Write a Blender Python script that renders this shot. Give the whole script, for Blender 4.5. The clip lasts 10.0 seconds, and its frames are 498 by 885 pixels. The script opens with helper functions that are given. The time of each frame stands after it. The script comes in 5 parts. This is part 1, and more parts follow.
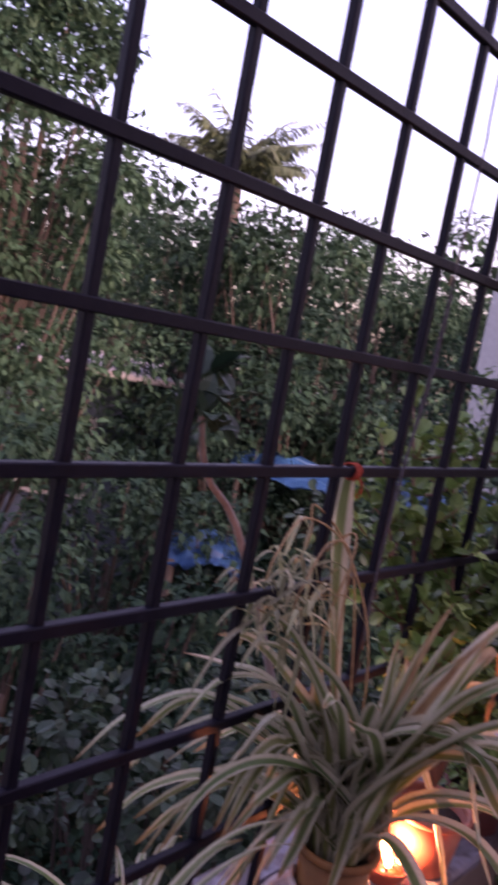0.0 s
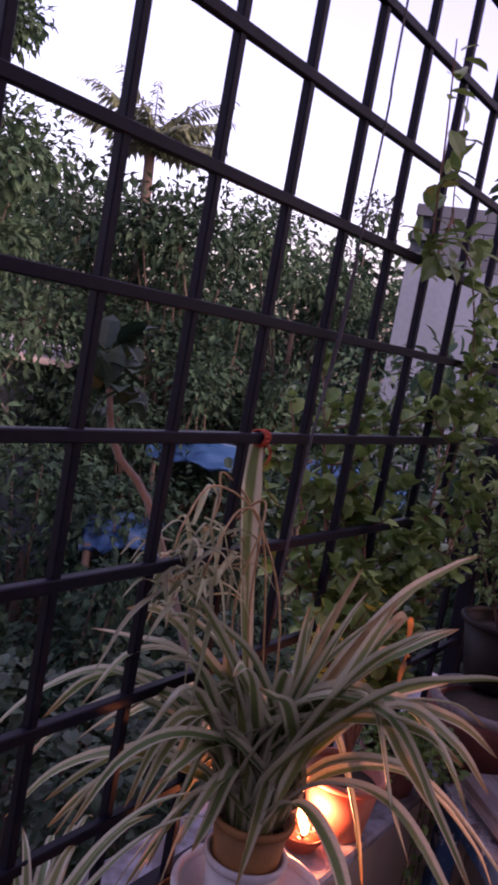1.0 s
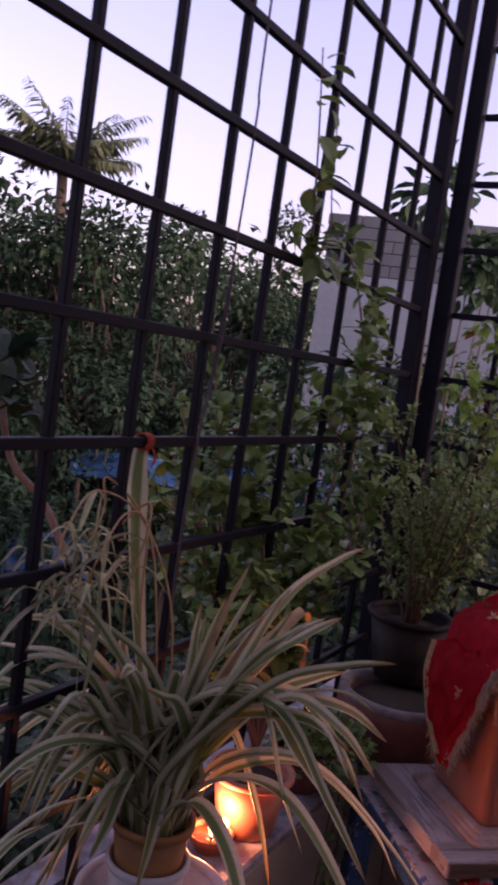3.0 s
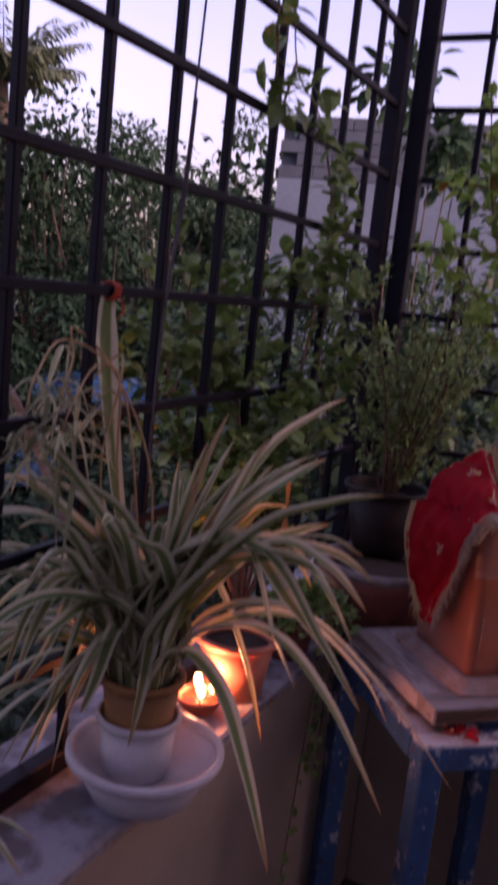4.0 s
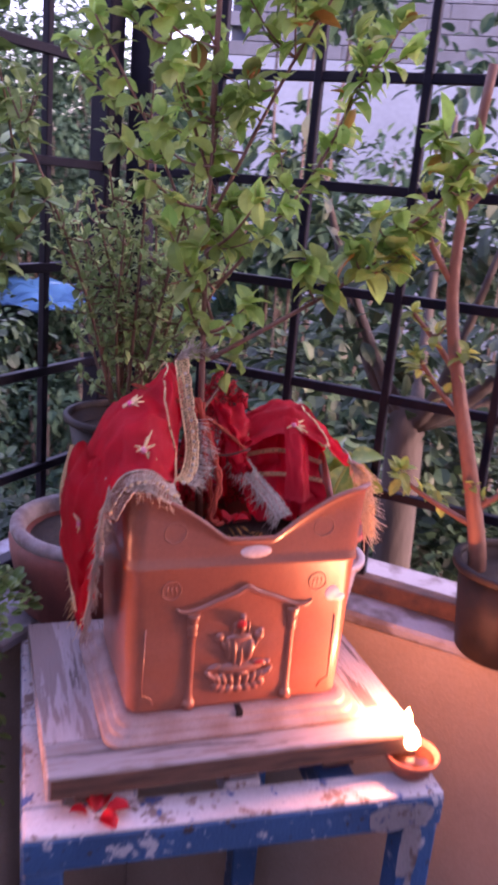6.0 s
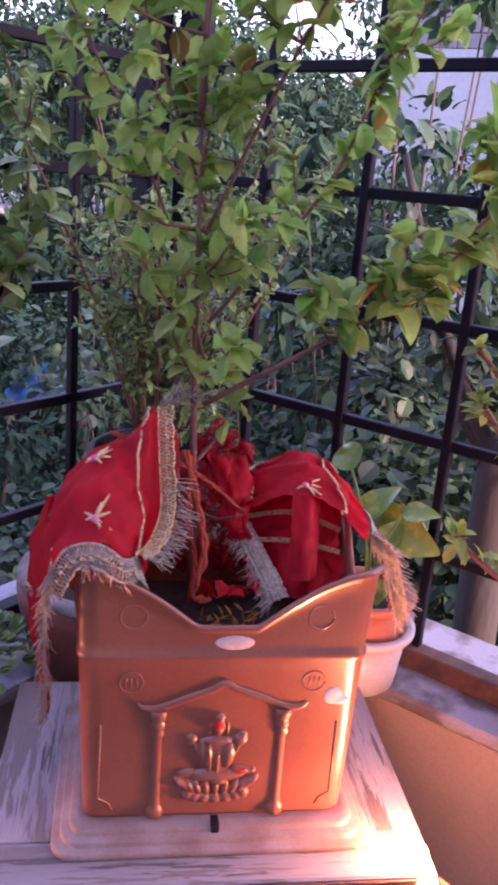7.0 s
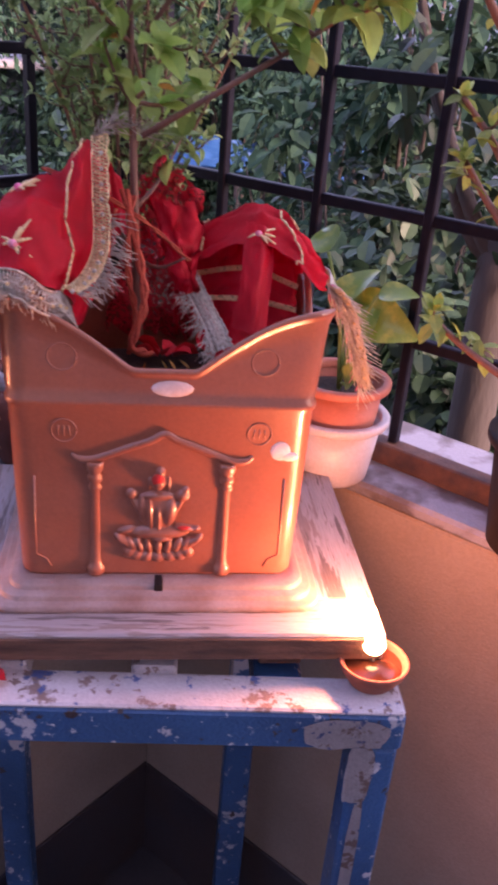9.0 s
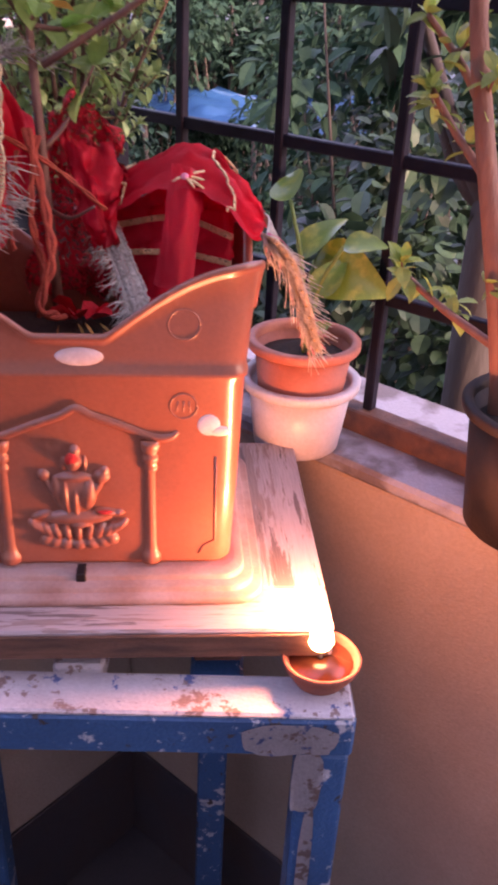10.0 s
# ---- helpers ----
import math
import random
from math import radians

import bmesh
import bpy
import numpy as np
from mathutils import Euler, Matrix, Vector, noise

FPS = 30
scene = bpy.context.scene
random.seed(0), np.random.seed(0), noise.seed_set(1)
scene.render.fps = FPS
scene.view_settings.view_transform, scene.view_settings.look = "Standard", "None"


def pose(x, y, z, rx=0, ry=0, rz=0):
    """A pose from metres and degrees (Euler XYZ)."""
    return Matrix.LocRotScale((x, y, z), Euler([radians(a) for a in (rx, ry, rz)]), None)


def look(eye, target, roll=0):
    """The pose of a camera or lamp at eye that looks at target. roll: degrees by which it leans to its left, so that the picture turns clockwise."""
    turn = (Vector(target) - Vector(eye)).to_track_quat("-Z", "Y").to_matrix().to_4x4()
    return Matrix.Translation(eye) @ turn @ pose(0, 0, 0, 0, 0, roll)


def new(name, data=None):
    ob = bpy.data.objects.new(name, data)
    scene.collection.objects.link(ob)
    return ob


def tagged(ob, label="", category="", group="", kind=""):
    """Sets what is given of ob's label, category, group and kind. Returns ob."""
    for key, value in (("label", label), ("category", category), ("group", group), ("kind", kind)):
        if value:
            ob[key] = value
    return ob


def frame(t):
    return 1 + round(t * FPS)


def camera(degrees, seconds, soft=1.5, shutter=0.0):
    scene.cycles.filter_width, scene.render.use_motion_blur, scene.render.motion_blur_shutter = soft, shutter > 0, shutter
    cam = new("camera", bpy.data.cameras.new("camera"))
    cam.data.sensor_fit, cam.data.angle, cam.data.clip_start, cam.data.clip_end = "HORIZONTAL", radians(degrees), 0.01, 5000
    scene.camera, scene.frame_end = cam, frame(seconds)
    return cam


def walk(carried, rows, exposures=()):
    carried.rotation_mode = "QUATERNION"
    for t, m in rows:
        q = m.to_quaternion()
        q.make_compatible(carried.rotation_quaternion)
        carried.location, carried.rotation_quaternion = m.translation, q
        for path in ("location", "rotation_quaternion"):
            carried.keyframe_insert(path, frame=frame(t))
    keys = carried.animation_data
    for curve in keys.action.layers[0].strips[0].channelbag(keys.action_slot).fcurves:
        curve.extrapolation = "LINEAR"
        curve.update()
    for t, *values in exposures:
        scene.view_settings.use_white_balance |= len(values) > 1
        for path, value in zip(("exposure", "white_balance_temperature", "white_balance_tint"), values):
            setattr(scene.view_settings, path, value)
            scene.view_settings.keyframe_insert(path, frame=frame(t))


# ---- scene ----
cam = camera(33.1, 10.0, soft=3.5, shutter=0.6)
EXPOSURES = [(0, 0.38, 6950, 66), (0.5, 0.1, 6950, 66), (1.0, 0.0, 6950, 66), (2.2, -0.16, 6950, 66), (3.3, -0.5, 7150, 60), (3.6, -0.5, 7150, 61), (4.0, -0.45, 6900, 67), (4.5, 0.3, 6850, 74), (5.0, 1.06, 6700, 74), (5.4, 1.42, 6600, 72), (7.0, 1.2, 6050, 60), (8.5, 1.2, 6250, 57), (10, 1.36, 6700, 55)]
PATH = [
    (0, (0.605, -1.973, 1.584), (-0.665, -0.446, 1.348), 10.8),
    (0.5, (0.606, -1.959, 1.566), (-0.538, -0.337, 1.319), 10.7),
    (1, (0.606, -1.944, 1.563), (-0.505, -0.298, 1.324), 10.4),
    (1.5, (0.61, -1.927, 1.569), (-0.469, -0.259, 1.342), 10.4),
    (2, (0.621, -1.929, 1.57), (-0.419, -0.234, 1.357), 10.4),
    (3.3, (0.671, -1.914, 1.548), (-0.273, -0.16, 1.365), 7.1),
    (3.5, (0.668, -1.897, 1.517), (-0.23, -0.125, 1.285), 6.8),
    (4, (0.648, -1.898, 1.459), (-0.223, -0.133, 1.103), 6.1),
    (4.5, (0.685, -1.787, 1.421), (-0.16, -0.053, 0.892), 5.6),
    (5, (0.752, -1.611, 1.417), (-0.035, 0.149, 0.883), 7.0),
    (5.5, (0.872, -1.424, 1.418), (0.076, 0.327, 0.868), 6.7),
    (5.7, (0.864, -1.33, 1.416), (0.094, 0.429, 0.856), 5.4),
    (6.8, (0.894, -0.995, 1.448), (-0.207, 0.562, 0.846), 5.2),
    (7, (0.908, -0.976, 1.45), (-0.216, 0.563, 0.843), 4.7),
    (7.5, (0.935, -0.953, 1.447), (-0.208, 0.572, 0.842), 4.5),
    (8, (0.933, -0.95, 1.396), (-0.212, 0.572, 0.784), 4.8),
    (8.5, (0.947, -0.947, 1.337), (-0.159, 0.519, 0.545), 5.1),
    (9, (0.968, -0.916, 1.323), (-0.123, 0.513, 0.447), 4.7),
    (9.5, (0.974, -0.862, 1.309), (-0.118, 0.542, 0.396), 4.0),
    (10, (0.981, -0.798, 1.296), (-0.136, 0.557, 0.338), 2.9),
]
walk(cam, [(t, look(eye, target, roll)) for t, eye, target, roll in PATH], EXPOSURES)

# ---------- light ----------
world = bpy.data.worlds.new("dusk_sky")
scene.world = world
world.use_nodes = True
wn, wl = world.node_tree.nodes, world.node_tree.links
sky = wn.new("ShaderNodeTexSky")
sky.sky_type = 'NISHITA'
sky.sun_disc = False
sky.sun_elevation = radians(22.0)
sky.sun_rotation = radians(95.0)
sky.air_density, sky.dust_density, sky.ozone_density = 1.0, 5.0, 0.5
wn["Background"].inputs["Strength"].default_value = 0.54
wl.new(sky.outputs["Color"], wn["Background"].inputs["Color"])

sun_data = bpy.data.lights.new("sun", 'SUN')
sun_data.energy, sun_data.angle, sun_data.color = 0.3, radians(60), (1.0, 0.9, 0.92)
sun = new("sun", sun_data)
sun.matrix_world = look((-5, 6, 11), (0, 0, 0.5))

FLAMES = [((0.075, -0.815, 0.858), 5.0), ((0.688, -0.342, 0.866), 2.3)]
for place, watts in FLAMES:
    ld = bpy.data.lights.new("flame_light", 'POINT')
    ld.energy, ld.color, ld.shadow_soft_size = watts, (1.0, 0.38, 0.13), 0.012
    lo = new("flame_light", ld)
    lo.matrix_world = Matrix.Translation(place)


# ---------- materials ----------
def material(name, base, second=None, rough=0.6, metal=0.0, scale=40.0, fine=400.0, bump=0.15, amount=1.0, spec=0.5, stretch=(1, 1, 1), coat=0.0, spread=(0.35, 0.7)):
    """A surface of two colours mixed by noise at two sizes, with relief."""
    m = bpy.data.materials.new(name)
    m.use_nodes = True
    n, l = m.node_tree.nodes, m.node_tree.links
    b = n["Principled BSDF"]
    tc = n.new("ShaderNodeTexCoord")
    mp = n.new("ShaderNodeMapping")
    mp.inputs["Scale"].default_value = stretch
    l.new(tc.outputs["Object"], mp.inputs["Vector"])
    info = n.new("ShaderNodeObjectInfo")
    n1, n2 = n.new("ShaderNodeTexNoise"), n.new("ShaderNodeTexNoise")
    for nn, s, d in ((n1, scale, 5.0), (n2, fine, 3.0)):
        nn.noise_dimensions = '4D'
        nn.inputs["Scale"].default_value = s
        nn.inputs["Detail"].default_value = d
        l.new(mp.outputs["Vector"], nn.inputs["Vector"])
        l.new(info.outputs["Random"], nn.inputs["W"])
    ramp = n.new("ShaderNodeMapRange")
    ramp.inputs["From Min"].default_value, ramp.inputs["From Max"].default_value = spread
    l.new(n1.outputs["Fac"], ramp.inputs["Value"])
    mix = n.new("ShaderNodeMix")
    mix.data_type = 'RGBA'
    sec = second or tuple(c * 0.65 for c in base)
    mix.inputs["A"].default_value, mix.inputs["B"].default_value = (*base, 1), (*sec, 1)
    mul = n.new("ShaderNodeMath")
    mul.operation = 'MULTIPLY'
    mul.inputs[1].default_value = amount
    l.new(ramp.outputs["Result"], mul.inputs[0])
    l.new(mul.outputs[0], mix.inputs["Factor"])
    grain = n.new("ShaderNodeHueSaturation")
    gr = n.new("ShaderNodeMapRange")
    gr.inputs["To Min"].default_value, gr.inputs["To Max"].default_value = 0.8, 1.2
    l.new(n2.outputs["Fac"], gr.inputs["Value"])
    l.new(gr.outputs["Result"], grain.inputs["Value"])
    l.new(mix.outputs["Result"], grain.inputs["Color"])
    l.new(grain.outputs["Color"], b.inputs["Base Color"])
    rr = n.new("ShaderNodeMapRange")
    rr.inputs["To Min"].default_value, rr.inputs["To Max"].default_value = max(rough - 0.12, 0.05), min(rough + 0.15, 1)
    l.new(n1.outputs["Fac"], rr.inputs["Value"])
    l.new(rr.outputs["Result"], b.inputs["Roughness"])
    b.inputs["Metallic"].default_value = metal
    b.inputs["Specular IOR Level"].default_value = spec
    b.inputs["Coat Weight"].default_value = coat
    if bump:
        bp = n.new("ShaderNodeBump")
        bp.inputs["Strength"].default_value = bump
        bp.inputs["Distance"].default_value = 0.004
        add = n.new("ShaderNodeMath")
        add.operation = 'ADD'
        l.new(n1.outputs["Fac"], add.inputs[0])
        l.new(n2.outputs["Fac"], add.inputs[1])
        l.new(add.outputs[0], bp.inputs["Height"])
        l.new(bp.outputs["Normal"], b.inputs["Normal"])
    return m


def leaf_material(name, base, tip, rough=0.45, through_light=0.3, island=True, value=(0.6, 1.35), spec=0.4):
    """Leaf: colour varied leaf by leaf, some light let through."""
    m = bpy.data.materials.new(name)
    m.use_nodes = True
    n, l = m.node_tree.nodes, m.node_tree.links
    b, out = n["Principled BSDF"], n["Material Output"]
    src = n.new("ShaderNodeNewGeometry").outputs["Random Per Island"] if island else n.new("ShaderNodeObjectInfo").outputs["Random"]
    mix = n.new("ShaderNodeMix")
    mix.data_type = 'RGBA'
    mix.inputs["A"].default_value, mix.inputs["B"].default_value = (*base, 1), (*tip, 1)
    wh = n.new("ShaderNodeTexWhiteNoise")
    wh.noise_dimensions = '1D'
    l.new(src, wh.inputs["W"])
    pw = n.new("ShaderNodeMath")
    pw.operation = 'POWER'
    pw.inputs[1].default_value = 1.6
    l.new(src, pw.inputs[0])
    l.new(pw.outputs[0], mix.inputs["Factor"])
    hs = n.new("ShaderNodeHueSaturation")
    mr = n.new("ShaderNodeMapRange")
    mr.inputs["To Min"].default_value, mr.inputs["To Max"].default_value = value
    l.new(wh.outputs["Value"], mr.inputs["Value"])
    l.new(mr.outputs["Result"], hs.inputs["Value"])
    l.new(mix.outputs["Result"], hs.inputs["Color"])
    nz = n.new("ShaderNodeTexNoise")
    nz.inputs["Scale"].default_value = 120
    tc = n.new("ShaderNodeTexCoord")
    l.new(tc.outputs["Object"], nz.inputs["Vector"])
    h2 = n.new("ShaderNodeHueSaturation")
    m2 = n.new("ShaderNodeMapRange")
    m2.inputs["To Min"].default_value, m2.inputs["To Max"].default_value = 0.75, 1.25
    l.new(nz.outputs["Fac"], m2.inputs["Value"])
    l.new(m2.outputs["Result"], h2.inputs["Value"])
    l.new(hs.outputs["Color"], h2.inputs["Color"])
    l.new(h2.outputs["Color"], b.inputs["Base Color"])
    b.inputs["Roughness"].default_value = rough
    b.inputs["Specular IOR Level"].default_value = spec
    tr = n.new("ShaderNodeBsdfTranslucent")
    l.new(h2.outputs["Color"], tr.inputs["Color"])
    ms = n.new("ShaderNodeMixShader")
    ms.inputs["Fac"].default_value = through_light
    l.new(b.outputs["BSDF"], ms.inputs[1])
    l.new(tr.outputs["BSDF"], ms.inputs[2])
    l.new(ms.outputs["Shader"], out.inputs["Surface"])
    return m


def chipped_material(name, paint, chip, under, level=0.6, scale=26.0, rough=0.5, stretch=(1, 1, 1)):
    """Worn paint: hard-edged chips of an older coat, dark bare spots, faint streaks."""
    m = material(name, paint, tuple(c * 0.6 for c in paint), rough, 0, 8, 300, 0.35, stretch=stretch)
    n, l = m.node_tree.nodes, m.node_tree.links
    b = n["Principled BSDF"]
    first = b.inputs["Base Color"].links[0].from_socket
    tc = n.new("ShaderNodeTexCoord")
    info = n.new("ShaderNodeObjectInfo")
    mp = n.new("ShaderNodeMapping")
    mp.inputs["Scale"].default_value = stretch
    l.new(tc.outputs["Object"], mp.inputs["Vector"])
    last = first
    for col, lev, sc, off in ((chip, level, scale, 3.0), (chip, level + 0.03, scale * 4.5, 7.0), (under, level + 0.03, scale * 2.2, 11.0)):
        nz = n.new("ShaderNodeTexNoise")
        nz.noise_dimensions = '4D'
        nz.inputs["Scale"].default_value, nz.inputs["Detail"].default_value, nz.inputs["Roughness"].default_value = sc, 6.0, 0.65
        ad = n.new("ShaderNodeMath")
        ad.inputs[1].default_value = off
        l.new(info.outputs["Random"], ad.inputs[0])
        l.new(ad.outputs[0], nz.inputs["W"])
        l.new(mp.outputs["Vector"], nz.inputs["Vector"])
        mr = n.new("ShaderNodeMapRange")
        mr.inputs["From Min"].default_value, mr.inputs["From Max"].default_value = lev, lev + 0.025
        l.new(nz.outputs["Fac"], mr.inputs["Value"])
        mx = n.new("ShaderNodeMix")
        mx.data_type = 'RGBA'
        mx.inputs["B"].default_value = (*col, 1)
        l.new(mr.outputs["Result"], mx.inputs["Factor"])
        l.new(last, mx.inputs["A"])
        last = mx.outputs["Result"]
    l.new(last, b.inputs["Base Color"])
    return m


def thin_cloth(m, tint, share):
    """Lets part of the light pass through a thin cloth."""
    n, l = m.node_tree.nodes, m.node_tree.links
    tr, ms = n.new("ShaderNodeBsdfTranslucent"), n.new("ShaderNodeMixShader")
    tr.inputs["Color"].default_value = (*tint, 1)
    ms.inputs["Fac"].default_value = share
    l.new(n["Principled BSDF"].outputs["BSDF"], ms.inputs[1])
    l.new(tr.outputs["BSDF"], ms.inputs[2])
    l.new(ms.outputs["Shader"], n["Material Output"].inputs["Surface"])


def gauze_material(name, base):
    """Thin open cloth: fine crossing threads with gaps between."""
    m = material(name, base, tuple(c * 0.7 for c in base), 0.55, 0, 30, 900, 0.3)
    n, l = m.node_tree.nodes, m.node_tree.links
    nz = n.new("ShaderNodeTexNoise")
    nz.inputs["Scale"].default_value, nz.inputs["Detail"].default_value = 260, 4
    tc = n.new("ShaderNodeTexCoord")
    l.new(tc.outputs["Object"], nz.inputs["Vector"])
    mr = n.new("ShaderNodeMapRange")
    mr.inputs["From Min"].default_value, mr.inputs["From Max"].default_value = 0.42, 0.50
    mr.inputs["To Min"].default_value = 0.25
    l.new(nz.outputs["Fac"], mr.inputs["Value"])
    l.new(mr.outputs["Result"], n["Principled BSDF"].inputs["Alpha"])
    return m


def flame_material():
    m = bpy.data.materials.new("flame")
    m.use_nodes = True
    b = m.node_tree.nodes["Principled BSDF"]
    b.inputs["Base Color"].default_value = (1, 0.5, 0.15, 1)
    b.inputs["Emission Color"].default_value = (1.0, 0.55, 0.2, 1)
    b.inputs["Emission Strength"].default_value = 22
    return m


BLACK_PAINT = material("black_bar_paint", (0.003, 0.003, 0.009), (0.009, 0.008, 0.015), 0.5, 0.0, 60, 700, 0.15, 0.8, spec=0.13)
RUST = material("rusty_rail", (0.12, 0.055, 0.035), (0.05, 0.03, 0.03), 0.7, 0.2, 45, 500, 0.4)
PLASTER = material("painted_plaster", (0.36, 0.28, 0.22), (0.27, 0.205, 0.16), 0.75, 0, 6, 260, 0.25, 0.7)
LEDGE = material("worn_white_ledge", (0.28, 0.275, 0.315), (0.13, 0.11, 0.115), 0.7, 0, 18, 300, 0.35, spread=(0.45, 0.58))
DADO = material("dark_skirting", (0.045, 0.042, 0.05), (0.07, 0.05, 0.045), 0.5, 0, 10, 200, 0.1)
FLOORM = material("dark_floor_tile", (0.05, 0.045, 0.05), (0.08, 0.07, 0.07), 0.4, 0, 8, 200, 0.08)
HOUSE = material("house_plaster", (0.6, 0.56, 0.52), (0.5, 0.46, 0.43), 0.8, 0, 3, 150, 0.15)
BLUE = chipped_material("chipped_blue_paint", (0.028, 0.105, 0.25), (0.40, 0.40, 0.44), (0.05, 0.03, 0.03), 0.585, 20)
WHITEP = chipped_material("chipped_white_paint", (0.56, 0.52, 0.54), (0.22, 0.15, 0.13), (0.06, 0.10, 0.25), 0.555, 14, 0.6)
BOARDM = chipped_material("weathered_board", (0.38, 0.33, 0.34), (0.22, 0.17, 0.16), (0.12, 0.095, 0.095), 0.53, 22, 0.75, (1.6, 0.14, 1.0))
BOARDX = chipped_material("weathered_front_board", (0.38, 0.33, 0.34), (0.22, 0.17, 0.16), (0.12, 0.095, 0.095), 0.53, 22, 0.75, (0.14, 1.6, 1.0))
BARE = material("bare_wood", (0.15, 0.068, 0.04), (0.05, 0.026, 0.018), 0.8, 0, 18, 160, 0.5, stretch=(1, 7, 7))
DUSTY = material("dusty_plastic", (0.31, 0.225, 0.21), (0.20, 0.105, 0.08), 0.6, 0, 26, 300, 0.1)
COPPERP = material("copper_brown_plastic", (0.31, 0.105, 0.058), (0.25, 0.085, 0.05), 0.34, 0.0, 12, 300, 0.04, spec=0.5, coat=0.35)
STICKER = material("pale_sticker", (0.72, 0.62, 0.60), (0.6, 0.45, 0.42), 0.5, 0, 90, 500, 0.05)
VERMILION = material("vermilion_powder", (0.6, 0.02, 0.015), (0.4, 0.05, 0.02), 0.9, 0, 120, 600, 0.2)
TERRA = material("terracotta", (0.30, 0.085, 0.045), (0.22, 0.065, 0.04), 0.75, 0, 20, 300, 0.2)
TERRAP = material("terracotta_plastic", (0.45, 0.15, 0.09), (0.36, 0.12, 0.08), 0.5, 0, 20, 300, 0.08)
MAROON = material("maroon_clay", (0.19, 0.05, 0.035), (0.10, 0.03, 0.025), 0.7, 0, 25, 300, 0.25)
GREYRIM = material("grey_lime_rim", (0.27, 0.25, 0.26), (0.14, 0.10, 0.10), 0.8, 0, 40, 300, 0.3)
BLACKP = material("black_plastic", (0.009, 0.009, 0.011), (0.032, 0.022, 0.018), 0.55, 0, 22, 300, 0.12, spec=0.16)
WHITEPOT = material("white_plastic", (0.58, 0.56, 0.60), (0.47, 0.44, 0.46), 0.4, 0, 14, 300, 0.04)
OCHREPOT = material("ochre_plastic", (0.32, 0.14, 0.04), (0.22, 0.09, 0.03), 0.55, 0, 20, 300, 0.1)
SOIL = material("potting_soil", (0.022, 0.015, 0.011), (0.05, 0.032, 0.02), 0.95, 0, 90, 500, 1.0)
BARK = material("brown_bark", (0.19, 0.10, 0.065), (0.10, 0.055, 0.04), 0.8, 0, 60, 400, 0.5, stretch=(1, 1, 0.3))
REDSTEM = material("reddish_stem", (0.20, 0.085, 0.05), (0.12, 0.055, 0.04), 0.6, 0, 60, 400, 0.3, stretch=(1, 1, 0.3))
TRUNK = material("tree_bark", (0.042, 0.032, 0.029), (0.022, 0.018, 0.017), 0.85, 0, 12, 90, 0.6, stretch=(1, 1, 0.3))
REDCLOTH = material("red_gauze", (0.78, 0.022, 0.045), (0.55, 0.012, 0.025), 0.5, 0, 30, 900, 0.35)
REDGAUZE = gauze_material("open_red_gauze", (0.72, 0.03, 0.05))
thin_cloth(REDCLOTH, (0.85, 0.03, 0.06), 0.4)
GOLD = material("gold_zari_trim", (0.90, 0.68, 0.38), (0.62, 0.42, 0.2), 0.28, 0.6, 250, 900, 0.8)
SILVER = material("silver_tinsel", (0.66, 0.60, 0.50), (0.36, 0.29, 0.23), 0.3, 0.55, 250, 900, 0.8)
PINK = material("pink_sequin", (0.8, 0.12, 0.28), (0.6, 0.3, 0.3), 0.3, 0.3, 150, 600, 0.3)
THREAD = material("orange_red_thread", (0.42, 0.06, 0.02), (0.28, 0.03, 0.015), 0.8, 0, 200, 900, 0.6)
ROPE = material("grey_cord", (0.08, 0.07, 0.08), (0.05, 0.04, 0.05), 0.85, 0, 200, 900, 0.5)
PETAL = material("red_petal", (0.62, 0.012, 0.015), (0.45, 0.01, 0.012), 0.5, 0, 60, 300, 0.2)
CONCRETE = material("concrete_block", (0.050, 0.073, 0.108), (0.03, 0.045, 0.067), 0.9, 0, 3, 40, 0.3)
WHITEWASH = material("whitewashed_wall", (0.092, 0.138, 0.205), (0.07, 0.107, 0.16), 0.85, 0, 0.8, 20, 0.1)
TARP = material("blue_tarpaulin", (0.025, 0.12, 0.30), (0.012, 0.06, 0.17), 0.4, 0, 1.5, 12, 0.2)
SHEETM = material("grey_roof_sheet", (0.36, 0.35, 0.36), (0.22, 0.20, 0.21), 0.7, 0, 2, 30, 0.2)
EARTH = material("earth_and_grass", (0.07, 0.09, 0.035), (0.10, 0.075, 0.05), 0.95, 0, 0.6, 8, 0.5)
CHARRED = material("charred_paint", (0.06, 0.05, 0.05), (0.12, 0.09, 0.08), 0.8, 0, 60, 400, 0.3)
OIL = material("lamp_oil", (0.10, 0.03, 0.012), (0.07, 0.022, 0.01), 0.12, 0, 30, 200, 0.0)
FLAME = flame_material()

LEAF_TULSI = leaf_material("tulsi_leaf", (0.19, 0.39, 0.075), (0.40, 0.51, 0.14), 0.5, 0.5, island=False)
LEAF_TULSI_J = leaf_material("tulsi_leaf_small", (0.22, 0.40, 0.08), (0.40, 0.50, 0.13), 0.5, 0.5)
LEAF_BASIL = leaf_material("grey_green_leaf", (0.19, 0.32, 0.11), (0.34, 0.44, 0.18), 0.6, 0.38)
LEAF_JADE = leaf_material("jade_leaf", (0.10, 0.19, 0.05), (0.21, 0.30, 0.085), 0.4, 0.25)
LEAF_YELLOW = leaf_material("yellowing_leaf", (0.42, 0.24, 0.05), (0.45, 0.16, 0.04), 0.5, 0.3)
LEAF_BRIGHT = leaf_material("lime_leaf", (0.24, 0.34, 0.07), (0.36, 0.42, 0.10), 0.45, 0.35)
